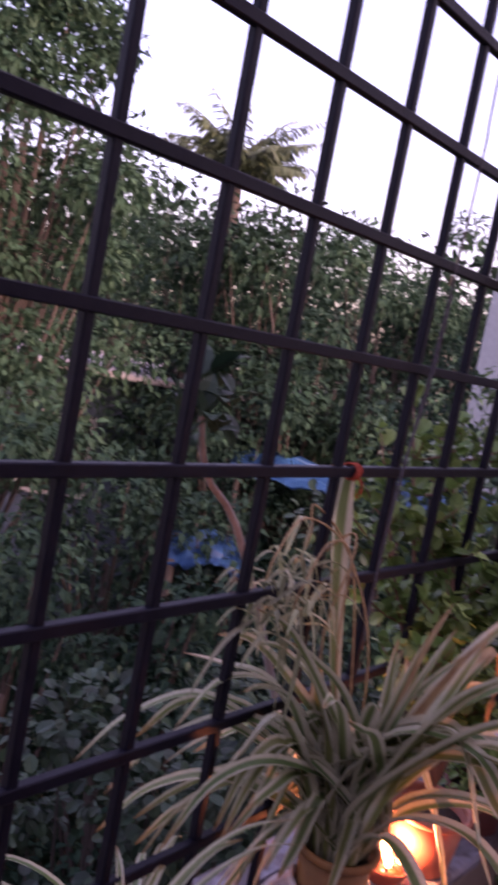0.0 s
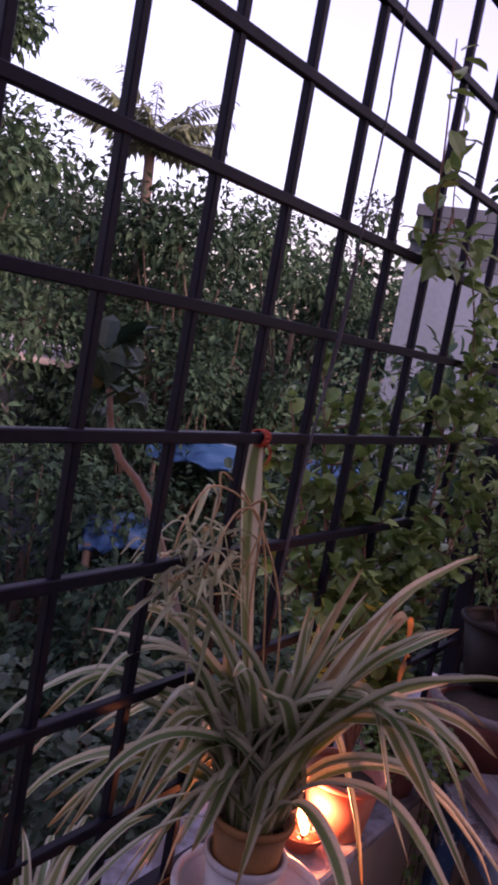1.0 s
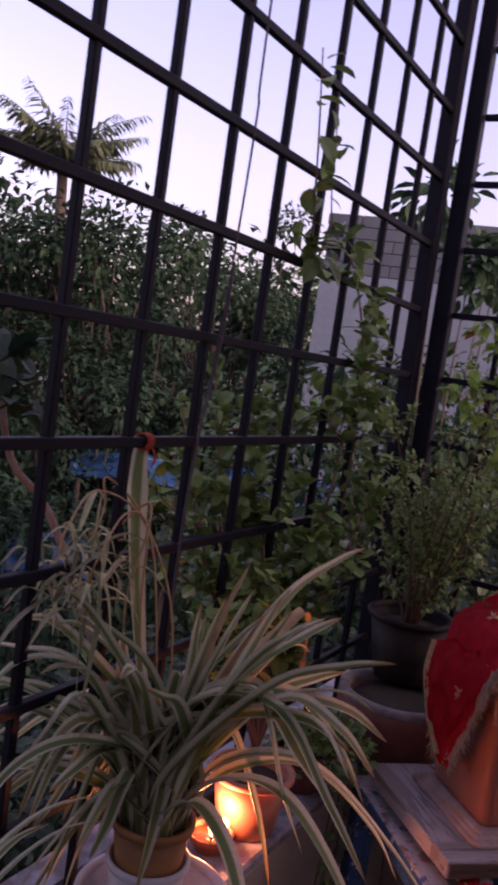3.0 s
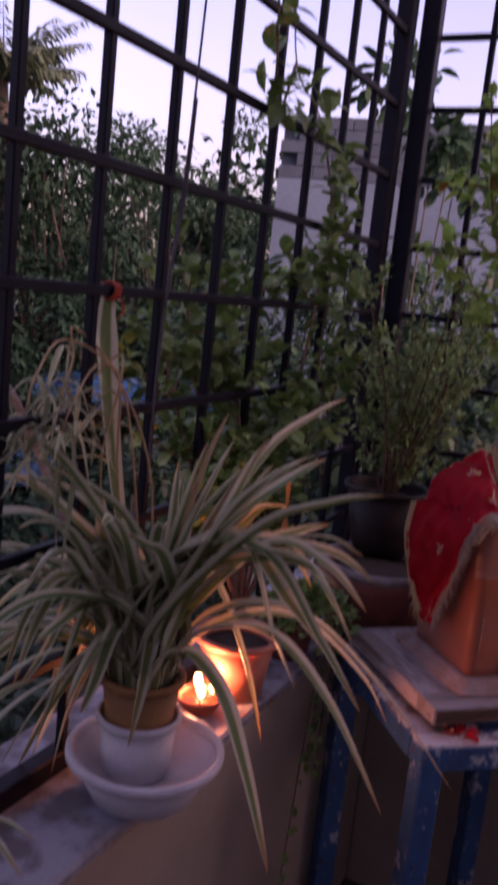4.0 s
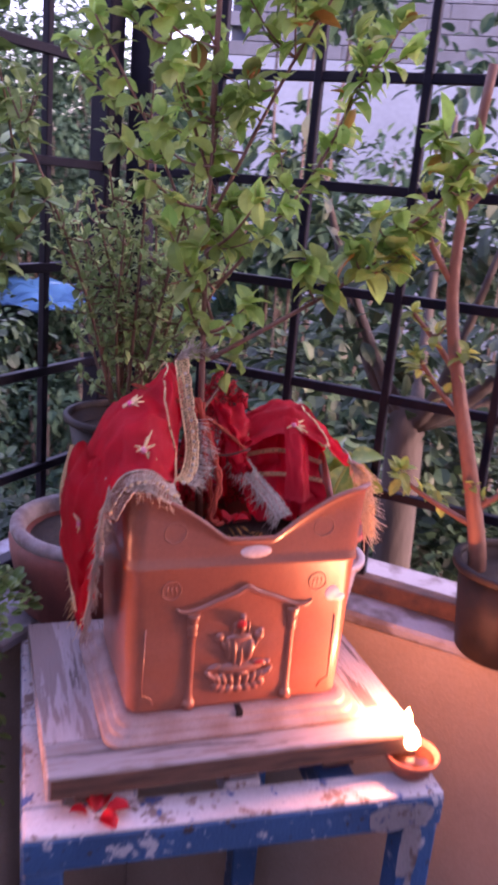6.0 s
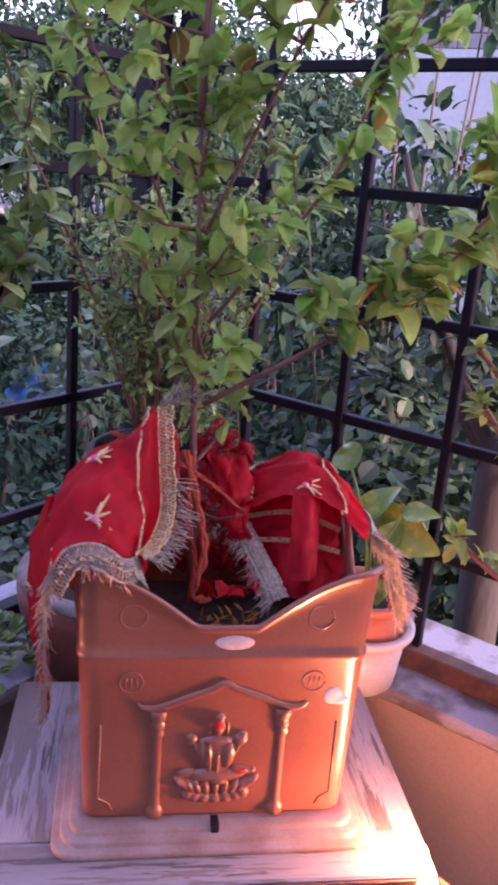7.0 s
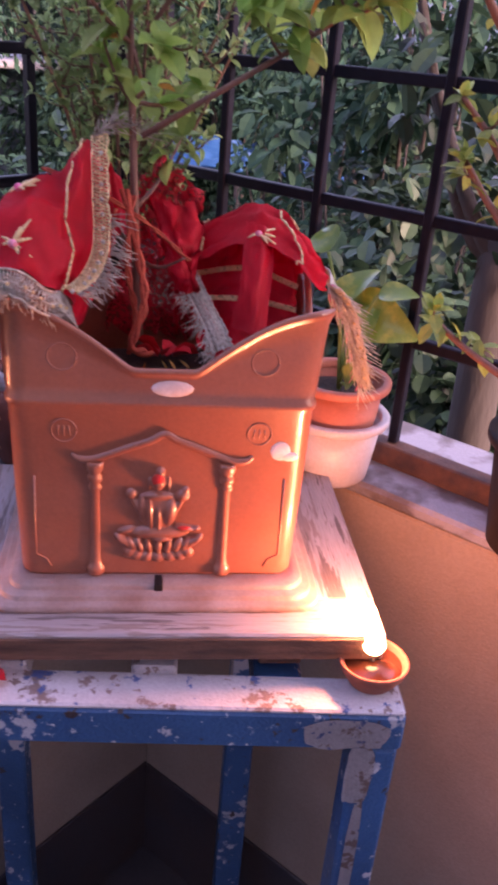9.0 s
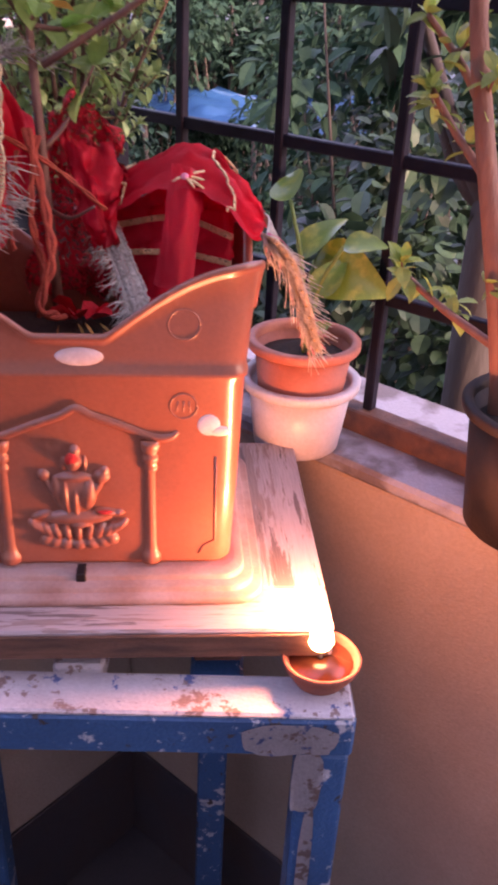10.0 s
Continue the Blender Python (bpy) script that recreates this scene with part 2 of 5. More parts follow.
LEAF_TREE = leaf_material("tree_leaf", (0.014, 0.042, 0.026), (0.032, 0.074, 0.044), 0.7, 0.25, value=(0.75, 1.25), spec=0.15)
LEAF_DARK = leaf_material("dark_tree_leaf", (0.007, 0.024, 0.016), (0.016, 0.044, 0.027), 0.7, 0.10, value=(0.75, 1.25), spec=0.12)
LEAF_HEDGE = leaf_material("hedge_leaf", (0.011, 0.031, 0.017), (0.030, 0.063, 0.032), 0.5, 0.15, spec=0.3)
LEAF_PALM = leaf_material("palm_leaf", (0.05, 0.08, 0.045), (0.08, 0.11, 0.06), 0.5, 0.2)


# ---------- shape helpers ----------
def box(bm, x0, x1, y0, y1, z0, z1, bevel=0.0, seg=1):
    vs = [bm.verts.new((x, y, z)) for x in (x0, x1) for y in (y0, y1) for z in (z0, z1)]
    fs = [bm.faces.new([vs[i] for i in f]) for f in ((0, 1, 3, 2), (4, 6, 7, 5), (0, 4, 5, 1), (2, 3, 7, 6), (0, 2, 6, 4), (1, 5, 7, 3))]
    if bevel:
        es = list({e for f in fs for e in f.edges})
        bmesh.ops.bevel(bm, geom=es, offset=bevel, segments=seg, affect='EDGES', profile=0.5)
    return bm


def boxed(x0, x1, y0, y1, z0, z1, bevel=0.0, seg=1):
    return box(bmesh.new(), x0, x1, y0, y1, z0, z1, bevel, seg)


def lathe(profile, n=40, cx=0.0, cy=0.0, wobble=0.0):
    """Turned body from (radius, height) pairs; closes at radius 0."""
    bm = bmesh.new()
    rings = []
    for r, z in profile:
        if r < 1e-6:
            rings.append([bm.verts.new((cx, cy, z))])
        else:
            ring = []
            for i in range(n):
                a = math.tau * i / n
                rr = r * (1 + wobble * math.sin(3 * a + 40 * z))
                ring.append(bm.verts.new((cx + rr * math.cos(a), cy + rr * math.sin(a), z)))
            rings.append(ring)
    for a, b in zip(rings, rings[1:]):
        for i in range(n):
            j = (i + 1) % n
            if len(a) == 1 and len(b) == 1:
                continue
            if len(a) == 1:
                f = (a[0], b[i], b[j])
            elif len(b) == 1:
                f = (a[i], b[0], a[j])
            else:
                f = (a[i], b[i], b[j], a[j])
            bm.faces.new(f)
    bmesh.ops.recalc_face_normals(bm, faces=bm.faces[:])
    for f in bm.faces:
        f.smooth = True
    return bm


def tube(points, radii, n=8, bm=None):
    """Round rod along points, one radius each."""
    bm = bm or bmesh.new()
    pts = [Vector(p) for p in points]
    rings = []
    side = None
    for i, p in enumerate(pts):
        d = (pts[min(i + 1, len(pts) - 1)] - pts[max(i - 1, 0)]).normalized()
        if side is None or abs(side.dot(d)) > 0.95:
            side = d.orthogonal().normalized()
        side = (side - d * side.dot(d)).normalized()
        up = d.cross(side)
        r = radii[i] if isinstance(radii, (list, tuple)) else radii
        rings.append([bm.verts.new(p + (side * math.cos(math.tau * k / n) + up * math.sin(math.tau * k / n)) * r) for k in range(n)])
    for a, b in zip(rings, rings[1:]):
        for k in range(n):
            f = bm.faces.new((a[k], a[(k + 1) % n], b[(k + 1) % n], b[k]))
            f.smooth = True
    bm.faces.new(rings[0][::-1])
    bm.faces.new(rings[-1])
    return bm


def mesh_of(name, bm, mat):
    me = bpy.data.meshes.new(name)
    bm.to_mesh(me)
    bm.free()
    me.materials.append(mat)
    return me


def part(name, bm, mat, parent=None, label=""):
    """Links a bmesh as one mesh object under its thing."""
    ob = new(name, mesh_of(name, bm, mat))
    ob.parent = parent
    if label:
        tagged(ob, label)
    return ob


def raw(name, verts, faces, mat, parent=None, smooth=False):
    me = bpy.data.meshes.new(name)
    me.from_pydata([tuple(v) for v in verts], [], faces)
    me.materials.append(mat)
    if smooth:
        me.polygons.foreach_set("use_smooth", [True] * len(me.polygons))
    ob = new(name, me)
    ob.parent = parent
    return ob


def thing(name, m, label, category, group="", kind=""):
    ob = new(name)
    ob.empty_display_size = 0.05
    ob.matrix_world = m
    return tagged(ob, label, category, group, kind)


def curve_points(ctrl, n):
    """Smooth line through control points."""
    c = [Vector(p) for p in ctrl]
    c = [c[0] * 2 - c[1]] + c + [c[-1] * 2 - c[-2]]
    out = []
    spans = len(c) - 3
    for i in range(n):
        u = i / (n - 1) * spans
        k = min(int(u), spans - 1)
        t = u - k
        p0, p1, p2, p3 = c[k:k + 4]
        out.append(0.5 * ((2 * p1) + (p2 - p0) * t + (2 * p0 - 5 * p1 + 4 * p2 - p3) * t * t + (3 * p1 - p0 - 3 * p2 + p3) * t ** 3))
    return out


# leaf outline: (along, half width, lift), pointed oval folded on its midrib
OVAL = ((0.0, 0.0, 0.0), (0.18, 0.19, 0.03), (0.45, 0.27, 0.05), (0.75, 0.19, 0.03), (1.0, 0.0, -0.06))
ROUND = ((0.0, 0.0, 0.0), (0.15, 0.26, 0.03), (0.5, 0.40, 0.05), (0.85, 0.28, 0.03), (1.0, 0.0, 0.0))
BASIL = ((0.0, 0.0, 0.0), (0.12, 0.19, 0.02), (0.36, 0.32, 0.05), (0.64, 0.28, 0.03), (0.87, 0.13, -0.03), (1.0, 0.0, -0.09))
SIMPLE = ((0.0, 0.0, 0.0), (0.45, 0.25, 0.05), (1.0, 0.0, -0.06))
NARROW = ((0.0, 0.0, 0.0), (0.3, 0.09, 0.02), (0.6, 0.09, 0.0), (1.0, 0.0, -0.1))


def leaf_template(outline, fold=0.12):
    v, f = [], []
    for i, (a, w, z) in enumerate(outline):
        if w == 0:
            v.append((a, 0, z))
        else:
            v += [(a, -w, z + w * fold * 2), (a, 0, z), (a, w, z + w * fold * 2)]
    k = len(outline)
    idx = 1
    f += [(0, 2, 1), (0, 3, 2)]
    for i in range(1, k - 2):
        f += [(idx, idx + 1, idx + 4, idx + 3), (idx + 1, idx + 2, idx + 5, idx + 4)]
        idx += 3
    last = len(v) - 1
    f += [(idx, idx + 1, last), (idx + 1, idx + 2, last)]
    return np.array(v, float), f


def leaf_frame(direction, up):
    d = Vector(direction).normalized()
    s = Vector(up).cross(d)
    if s.length < 1e-3:
        s = d.orthogonal()
    s.normalize()
    n = d.cross(s)
    return np.array([d, s, n])


def scatter_leaves(name, places, outline, mat, parent, rng, droop=0.2):
    """One mesh of many leaves; places: (point, direction, size)."""
    tv, tf = leaf_template(outline)
    k = len(tv)
    vs = np.zeros((len(places) * k, 3))
    faces = []
    for i, (p, d, s) in enumerate(places):
        up = Vector((rng.uniform(-0.5, 0.5), rng.uniform(-0.5, 0.5), 1))
        fr = leaf_frame(Vector(d) + Vector((0, 0, -droop)), up)
        vs[i * k:(i + 1) * k] = np.array(p) + (tv * s) @ fr
        faces += [tuple(a + i * k for a in f) for f in tf]
    ob = raw(name, vs, faces, mat, parent)
    return ob


def ball_dir(rng):
    while True:
        v = Vector((rng.uniform(-1, 1), rng.uniform(-1, 1), rng.uniform(-1, 1)))
        if 0.05 < v.length < 1:
            return v.normalized()


# ---------- setting ----------
FLOOR_Z, LEDGE_Z, LEDGE_L = -0.17, 0.82, 0.80
LX, RY = 0.14, -0.075          # inner faces of the two parapets


def structure(name, bm, mat, label, category):
    return tagged(part(name, bm, mat), label, category, kind="structure")


structure("floor", boxed(-0.12, 2.3, -3.7, 0.12, FLOOR_Z - 0.12, FLOOR_Z), FLOORM, "dark smooth balcony floor", "floor")
structure("wall_parapet_left", boxed(-0.10, LX, -3.6, 0.14, FLOOR_Z, LEDGE_L - 0.02, 0.004), PLASTER, "beige plastered balcony parapet below the grille", "wall")
structure("wall_parapet_back", boxed(LX, 2.2, RY, 0.14, FLOOR_Z, LEDGE_Z - 0.02, 0.004), PLASTER, "beige plastered balcony parapet below the grille", "wall")
structure("ledge_left", boxed(-0.10, LX + 0.003, -3.6, 0.14, LEDGE_L - 0.02, LEDGE_L, 0.005), LEDGE, "worn white painted ledge on the parapet", "ledge")
structure("ledge_back", boxed(LX + 0.003, 2.2, RY - 0.003, 0.14, LEDGE_Z - 0.02, LEDGE_Z, 0.005), LEDGE, "worn white painted ledge on the parapet", "ledge")
structure("baseboard_left", boxed(LX, LX + 0.006, -3.6, RY, FLOOR_Z, 0.06, 0.002), DADO, "dark skirting along the parapet foot", "baseboard")
structure("baseboard_back", boxed(LX + 0.006, 2.2, RY - 0.006, RY, FLOOR_Z, 0.06, 0.002), DADO, "dark skirting along the parapet foot", "baseboard")
# two unseen walls, added to close the balcony, block low sky and bounce light
structure("wall_house_side", boxed(2.2, 2.4, -3.8, 0.14, FLOOR_Z, 3.0), HOUSE, "unseen plain plastered wall added beside the balcony", "wall")
structure("wall_house_rear", boxed(-0.10, 2.2, -3.8, -3.6, FLOOR_Z, 3.0), HOUSE, "unseen plain plastered wall added to close the balcony", "wall")

# unseen slab, added only to hold back skylight from above
structure("eave_slab", boxed(1.25, 2.4, -3.8, 0.14, 3.0, 3.14), HOUSE, "unseen plain slab added overhead to cut skylight", "slab")
structure("wall_storey_below", boxed(-0.10, 5.0, -8.0, 0.12, -4.4, FLOOR_Z - 0.12), HOUSE, "plain plastered house storey below the balcony", "wall")

# ---------- grilles ----------
ROWZ = {"y": [0.966, 1.124, 1.285] + [1.44 + 0.15 * i for i in range(9)], "x": [0.99 + 0.15 * i for i in range(12)]}


def grille(name, along, cols, length, label):
    """along 'y': the left grille in the plane x = 0; along 'x': the back grille in the plane y = 0."""
    g = thing(name, Matrix.Identity(4), label, "window grille", "balcony grilles", "structure")
    hb = 0.0063

    def bar(nm, a0, a1, c0, c1, z0, z1, mat=BLACK_PAINT, bev=0.0015):
        if along == 'y':
            return part(nm, boxed(c0, c1, a0, a1, z0, z1, bev), mat, g)
        return part(nm, boxed(a0, a1, c0, c1, z0, z1, bev), mat, g)

    LEDGE_Z = LEDGE_L if along == 'y' else 0.82
    lo, hi = (-length, -0.055) if along == 'y' else (0.07, length)
    for z in ROWZ[along]:
        bar("horizontal_bar", lo, hi, -hb + 0.006, hb + 0.006, z - hb - 0.0008, z + hb + 0.0008)
    for c in cols:
        bar("vertical_bar", c - hb, c + hb, -hb + 0.003, hb + 0.003, LEDGE_Z + 0.03, 2.75)
    bar("bottom_rail", lo, hi, -0.014, 0.014, LEDGE_Z, LEDGE_Z + 0.03, RUST if along == 'x' else BLACK_PAINT, 0.002)
    if along == 'y':
        bar("end_post", -0.055, -0.015, -0.018, 0.018, LEDGE_Z, 2.75, BLACK_PAINT, 0.003)
    else:
        bar("end_post", 0.028, 0.068, -0.018, 0.018, LEDGE_Z, 2.75, BLACK_PAINT, 0.003)
    return g


grille("window_grille_left", 'y', [-0.182 - 0.1468 * i for i in range(23)], 3.6, "black painted square-bar grille on the parapet")
grille("window_grille_back", 'x', [0.184 + 0.1615 * i for i in range(12)], 2.2, "black painted square-bar grille with a rusty bottom rail")

# ---------- stool with board ----------
STOOL = pose(0.403, -0.676, 0, 0, 0, 41.8)
stool = thing("wooden_stool", STOOL @ Matrix.Translation((0, 0, FLOOR_Z)), "tall blue painted wooden stool with chipped white top", "stool")
SH = 0.79 - FLOOR_Z
SW, SD = 0.466, 0.39
RT = 0.045


def rail_part(nm, x0, x1, y0, y1, z0, z1, mat=BLUE, lab=""):
    return part(nm, boxed(x0, x1, y0, y1, z0, z1, 0.003), mat, stool, lab)


for (x, y) in ((0, 0), (SW - RT, 0), (0, SD - RT), (SW - RT - 0.09, SD - RT)):
    rail_part("leg", x + 0.002, x + RT - 0.002, y + 0.002, y + RT - 0.002, 0, SH - 0.046)
rail_part("front_rail", 0, SW, 0, RT, SH - 0.045, SH - 0.004)
rail_part("rear_rail", 0, SW - 0.09, SD - RT, SD, SH - 0.045, SH - 0.004)
rail_part("side_rail", 0, RT, RT, SD - RT, SH - 0.045, SH - 0.004)
rail_part("side_rail", SW - RT - 0.09, SW - 0.09, RT, SD - RT, SH - 0.045, SH - 0.004)
rail_part("top_strip", 0.001, SW - 0.001, 0.001, RT, SH - 0.004, SH, WHITEP, "chipped white painted top strip")
rail_part("top_strip", 0.001, SW - 0.091, SD - RT, SD - 0.001, SH - 0.004, SH, WHITEP, "chipped white painted top strip")
rail_part("top_strip", 0.001, RT, RT, SD - RT, SH - 0.004, SH, WHITEP, "chipped white painted top strip")
for x in (0.080, 0.217):
    rail_part("slat", x, x + 0.042, RT, SD - RT, SH - 0.022, SH + 0.006, WHITEP, "white painted wooden slat")

board = thing("wooden_board", pose(0.404, -0.640, 0.797, 0, 0, 44.6), "weathered pale wooden plank board on the stool", "board")
for i in range(4):
    part("plank", boxed(0.106 * i, 0.106 * i + 0.1058, 0.0555, 0.315, 0.014, 0.043 - 0.0003 * (i % 2), 0.0007), BOARDM, board)
for x in (0.03, 0.31):
    part("batten", boxed(x, x + 0.04, 0.01, 0.305, 0.0, 0.013, 0.002), BARE, board, "bare wood batten")
part("front_plank", boxed(0.0, 0.424, 0.0, 0.055, 0.014, 0.0432, 0.002), BOARDX, board)
part("front_edge", boxed(0.004, 0.420, -0.003, -0.0002, 0.017, 0.040, 0.001), BARE, board, "splintered bare wood edge")

# ---------- planter ----------
PL = pose(0.450, -0.381, 0.84, 0, 0, 45.3)
planter = thing("tulsi_planter", PL, "copper-brown plastic shrine planter with scalloped rim and relief front", "planter")


def section(hx, hy, z, r, n=176, dz=None):
    """Rounded rectangle, points evenly along its outline."""
    r = min(r, hx - 0.001, hy - 0.001)
    sx, sy, arc = 2 * (hx - r), 2 * (hy - r), math.pi * r / 2
    total = 2 * (sx + sy) + 4 * arc
    out = []
    for i in range(n):
        d = total * i / n
        x, y, ang, k = hx, -(hy - r), 0.0, 0
        for k in range(4):
            ln = sy if k % 2 == 0 else sx
            if d <= ln:
                x, y = x + d * math.cos(ang + math.pi / 2), y + d * math.sin(ang + math.pi / 2)
                break
            x, y = x + ln * math.cos(ang + math.pi / 2), y + ln * math.sin(ang + math.pi / 2)
            d -= ln
            cx, cy = x - r * math.cos(ang), y - r * math.sin(ang)
            if d <= arc:
                a = ang + d / r
                x, y = cx + r * math.cos(a), cy + r * math.sin(a)
                break
            ang += math.pi / 2
            x, y = cx + r * math.cos(ang), cy + r * math.sin(ang)
            d -= arc
        out.append((x, y, z + (dz(x, y) if dz else 0.0)))
    return out


def skin(sections, cap_start=True, cap_end=True):
    bm = bmesh.new()
    rings = [[bm.verts.new(p) for p in s] for s in sections]
    for a, b in zip(rings, rings[1:]):
        for i in range(len(a)):
            j = (i + 1) % len(a)
            bm.faces.new((a[i], a[j], b[j], b[i])).smooth = True
    if cap_start:
        bm.faces.new(rings[0][::-1])
    if cap_end:
        bm.faces.new(rings[-1])
    return bm


def scallop(x, y):
    """Rim height: a flat-bottomed dip in the middle of each side, rounded shoulders to the corners."""
    hx, hy = 0.142, 0.092
    t = abs(x) / hx if abs(y) / hy > abs(x) / hx else abs(y) / hy
    t = min(1.0, max(0.0, (t - 0.19) / 0.75))
    return -0.054 * (1 - math.sin(t * math.pi / 2))


H0 = 0.022
body = skin([
    section(0.123, 0.090, H0, 0.014), section(0.1255, 0.092, H0 + 0.004, 0.014), section(0.1285, 0.0912, 0.10, 0.014), section(0.1315, 0.0902, 0.190, 0.015),
    section(0.1335, 0.0925, 0.193, 0.015), section(0.1335, 0.0925, 0.198, 0.015), section(0.132, 0.0908, 0.201, 0.015), section(0.1335, 0.0910, 0.210, 0.017),
    section(0.137, 0.0915, 0.252, 0.022, dz=lambda x, y: scallop(x, y) * 0.62), section(0.1395, 0.0915, 0.273, 0.026, dz=scallop), section(0.142, 0.0935, 0.2765, 0.028, dz=scallop), section(0.144, 0.0955, 0.278, 0.029, dz=scallop),
    section(0.144, 0.0955, 0.2815, 0.029, dz=scallop), section(0.1425, 0.094, 0.2828, 0.028, dz=scallop), section(0.139, 0.0905, 0.2822, 0.026, dz=scallop), section(0.136, 0.088, 0.270, 0.024, dz=lambda x, y: scallop(x, y) * 0.95), section(0.127, 0.087, 0.20, 0.015), section(0.126, 0.086, 0.176, 0.015)], cap_end=False)
part("body", body, COPPERP, planter)
part("soil", skin([section(0.126, 0.086, 0.174, 0.015), section(0.126, 0.086, 0.180, 0.015), section(0.06, 0.05, 0.192, 0.03)]), SOIL, planter, "dark potting soil")
part("plinth", skin([section(0.152, 0.121, 0.0, 0.022), section(0.153, 0.122, 0.002, 0.022), section(0.153, 0.122, 0.0065, 0.022), section(0.151, 0.120, 0.0078, 0.022), section(0.1455, 0.1145, 0.0082, 0.021), section(0.1450, 0.1140, 0.0088, 0.021), section(0.1450, 0.1140, 0.0128, 0.021), section(0.1435, 0.1125, 0.0140, 0.020), section(0.1375, 0.1060, 0.0144, 0.019), section(0.1370, 0.1055, 0.0150, 0.019), section(0.1370, 0.1055, 0.0185, 0.019), section(0.1350, 0.1035, 0.0195, 0.018), section(0.129, 0.097, 0.0215, 0.016)]), DUSTY, planter, "dusty stepped plinth")
part("drain_slot", boxed(-0.004, 0.004, -0.1072, -0.0915, 0.012, 0.0222, 0.001), BLACKP, planter, "dark drainage slot")


def on_front(x, z, out=0.0):
    """Point on the front face, x across, z up from the planter's foot."""
    return (x, -(0.092 - (z - 0.026) * 0.0115) - out, z)


def bead(bm, p, rx, ry, rz, u=12, v=8):
    m = Matrix.Translation(p) @ Matrix.Diagonal((rx, ry, rz, 1))
    bmesh.ops.create_uvsphere(bm, u_segments=u, v_segments=v, radius=1, matrix=m)
    for f in bm.faces:
        f.smooth = True


def column(x):
    """Slim turned column standing half out of the front."""
    prof = [(0.0, 0.0085), (0.007, 0.0085), (0.009, 0.0065), (0.013, 0.0060), (0.016, 0.0052), (0.086, 0.0046), (0.088, 0.0060), (0.091, 0.0064), (0.094, 0.0050), (0.096, 0.0066), (0.101, 0.0068), (0.103, 0.0054), (0.106, 0.0072), (0.111, 0.0080), (0.115, 0.0080)]
    return tube([on_front(x, 0.025 + h, -0.0022) for h, r in prof], [r for h, r in prof], 14)


for x in (-0.058, 0.058):
    part("column", column(x), COPPERP, planter)
arch = bmesh.new()
gable = curve_points([(-0.078, 0.1475, 0), (-0.072, 0.1425, 0), (-0.058, 0.1425, 0), (-0.030, 0.1535, 0), (-0.010, 0.1610, 0), (0.002, 0.1675, 0), (0.014, 0.1610, 0), (0.034, 0.1535, 0), (0.060, 0.1425, 0), (0.074, 0.1425, 0), (0.080, 0.1475, 0)], 45)
tube([on_front(p.x, p.y, -0.0014) for p in gable], [0.0022 + 0.0020 * min(1, i / 6, (44 - i) / 6) for i in range(45)], 8, arch)
part("arch", arch, COPPERP, planter)
for sx in (-1, 1):
    for z, r in ((0.236, 0.0118), (0.169, 0.0105)):
        bm = bmesh.new()
        x = 0.084 * sx
        ring = [on_front(x + r * math.cos(a), z + r * math.sin(a), -0.0003 + (0.0018 if z > 0.2 else 0)) for a in [math.tau * i / 28 for i in range(29)]]
        tube(ring, 0.0009, 6, bm)
        if z < 0.2:
            for dx, dz in ((-0.5, 0.0), (0.0, 0.0), (0.5, 0.0)):
                tube([on_front(x + r * dx, z - r * 0.45, -0.0003), on_front(x + r * dx * 0.8, z + r * 0.45, -0.0003)], 0.0008, 5, bm)
        part("medallion", bm, COPPERP, planter)
    bm = bmesh.new()
    tube([on_front(sx * 0.110, 0.125), on_front(sx * 0.111, 0.06), on_front(sx * 0.111, 0.045), on_front(sx * 0.102, 0.040), on_front(sx * 0.098, 0.032)], 0.0010, 6, bm)
    part("panel_line", bm, COPPERP, planter)


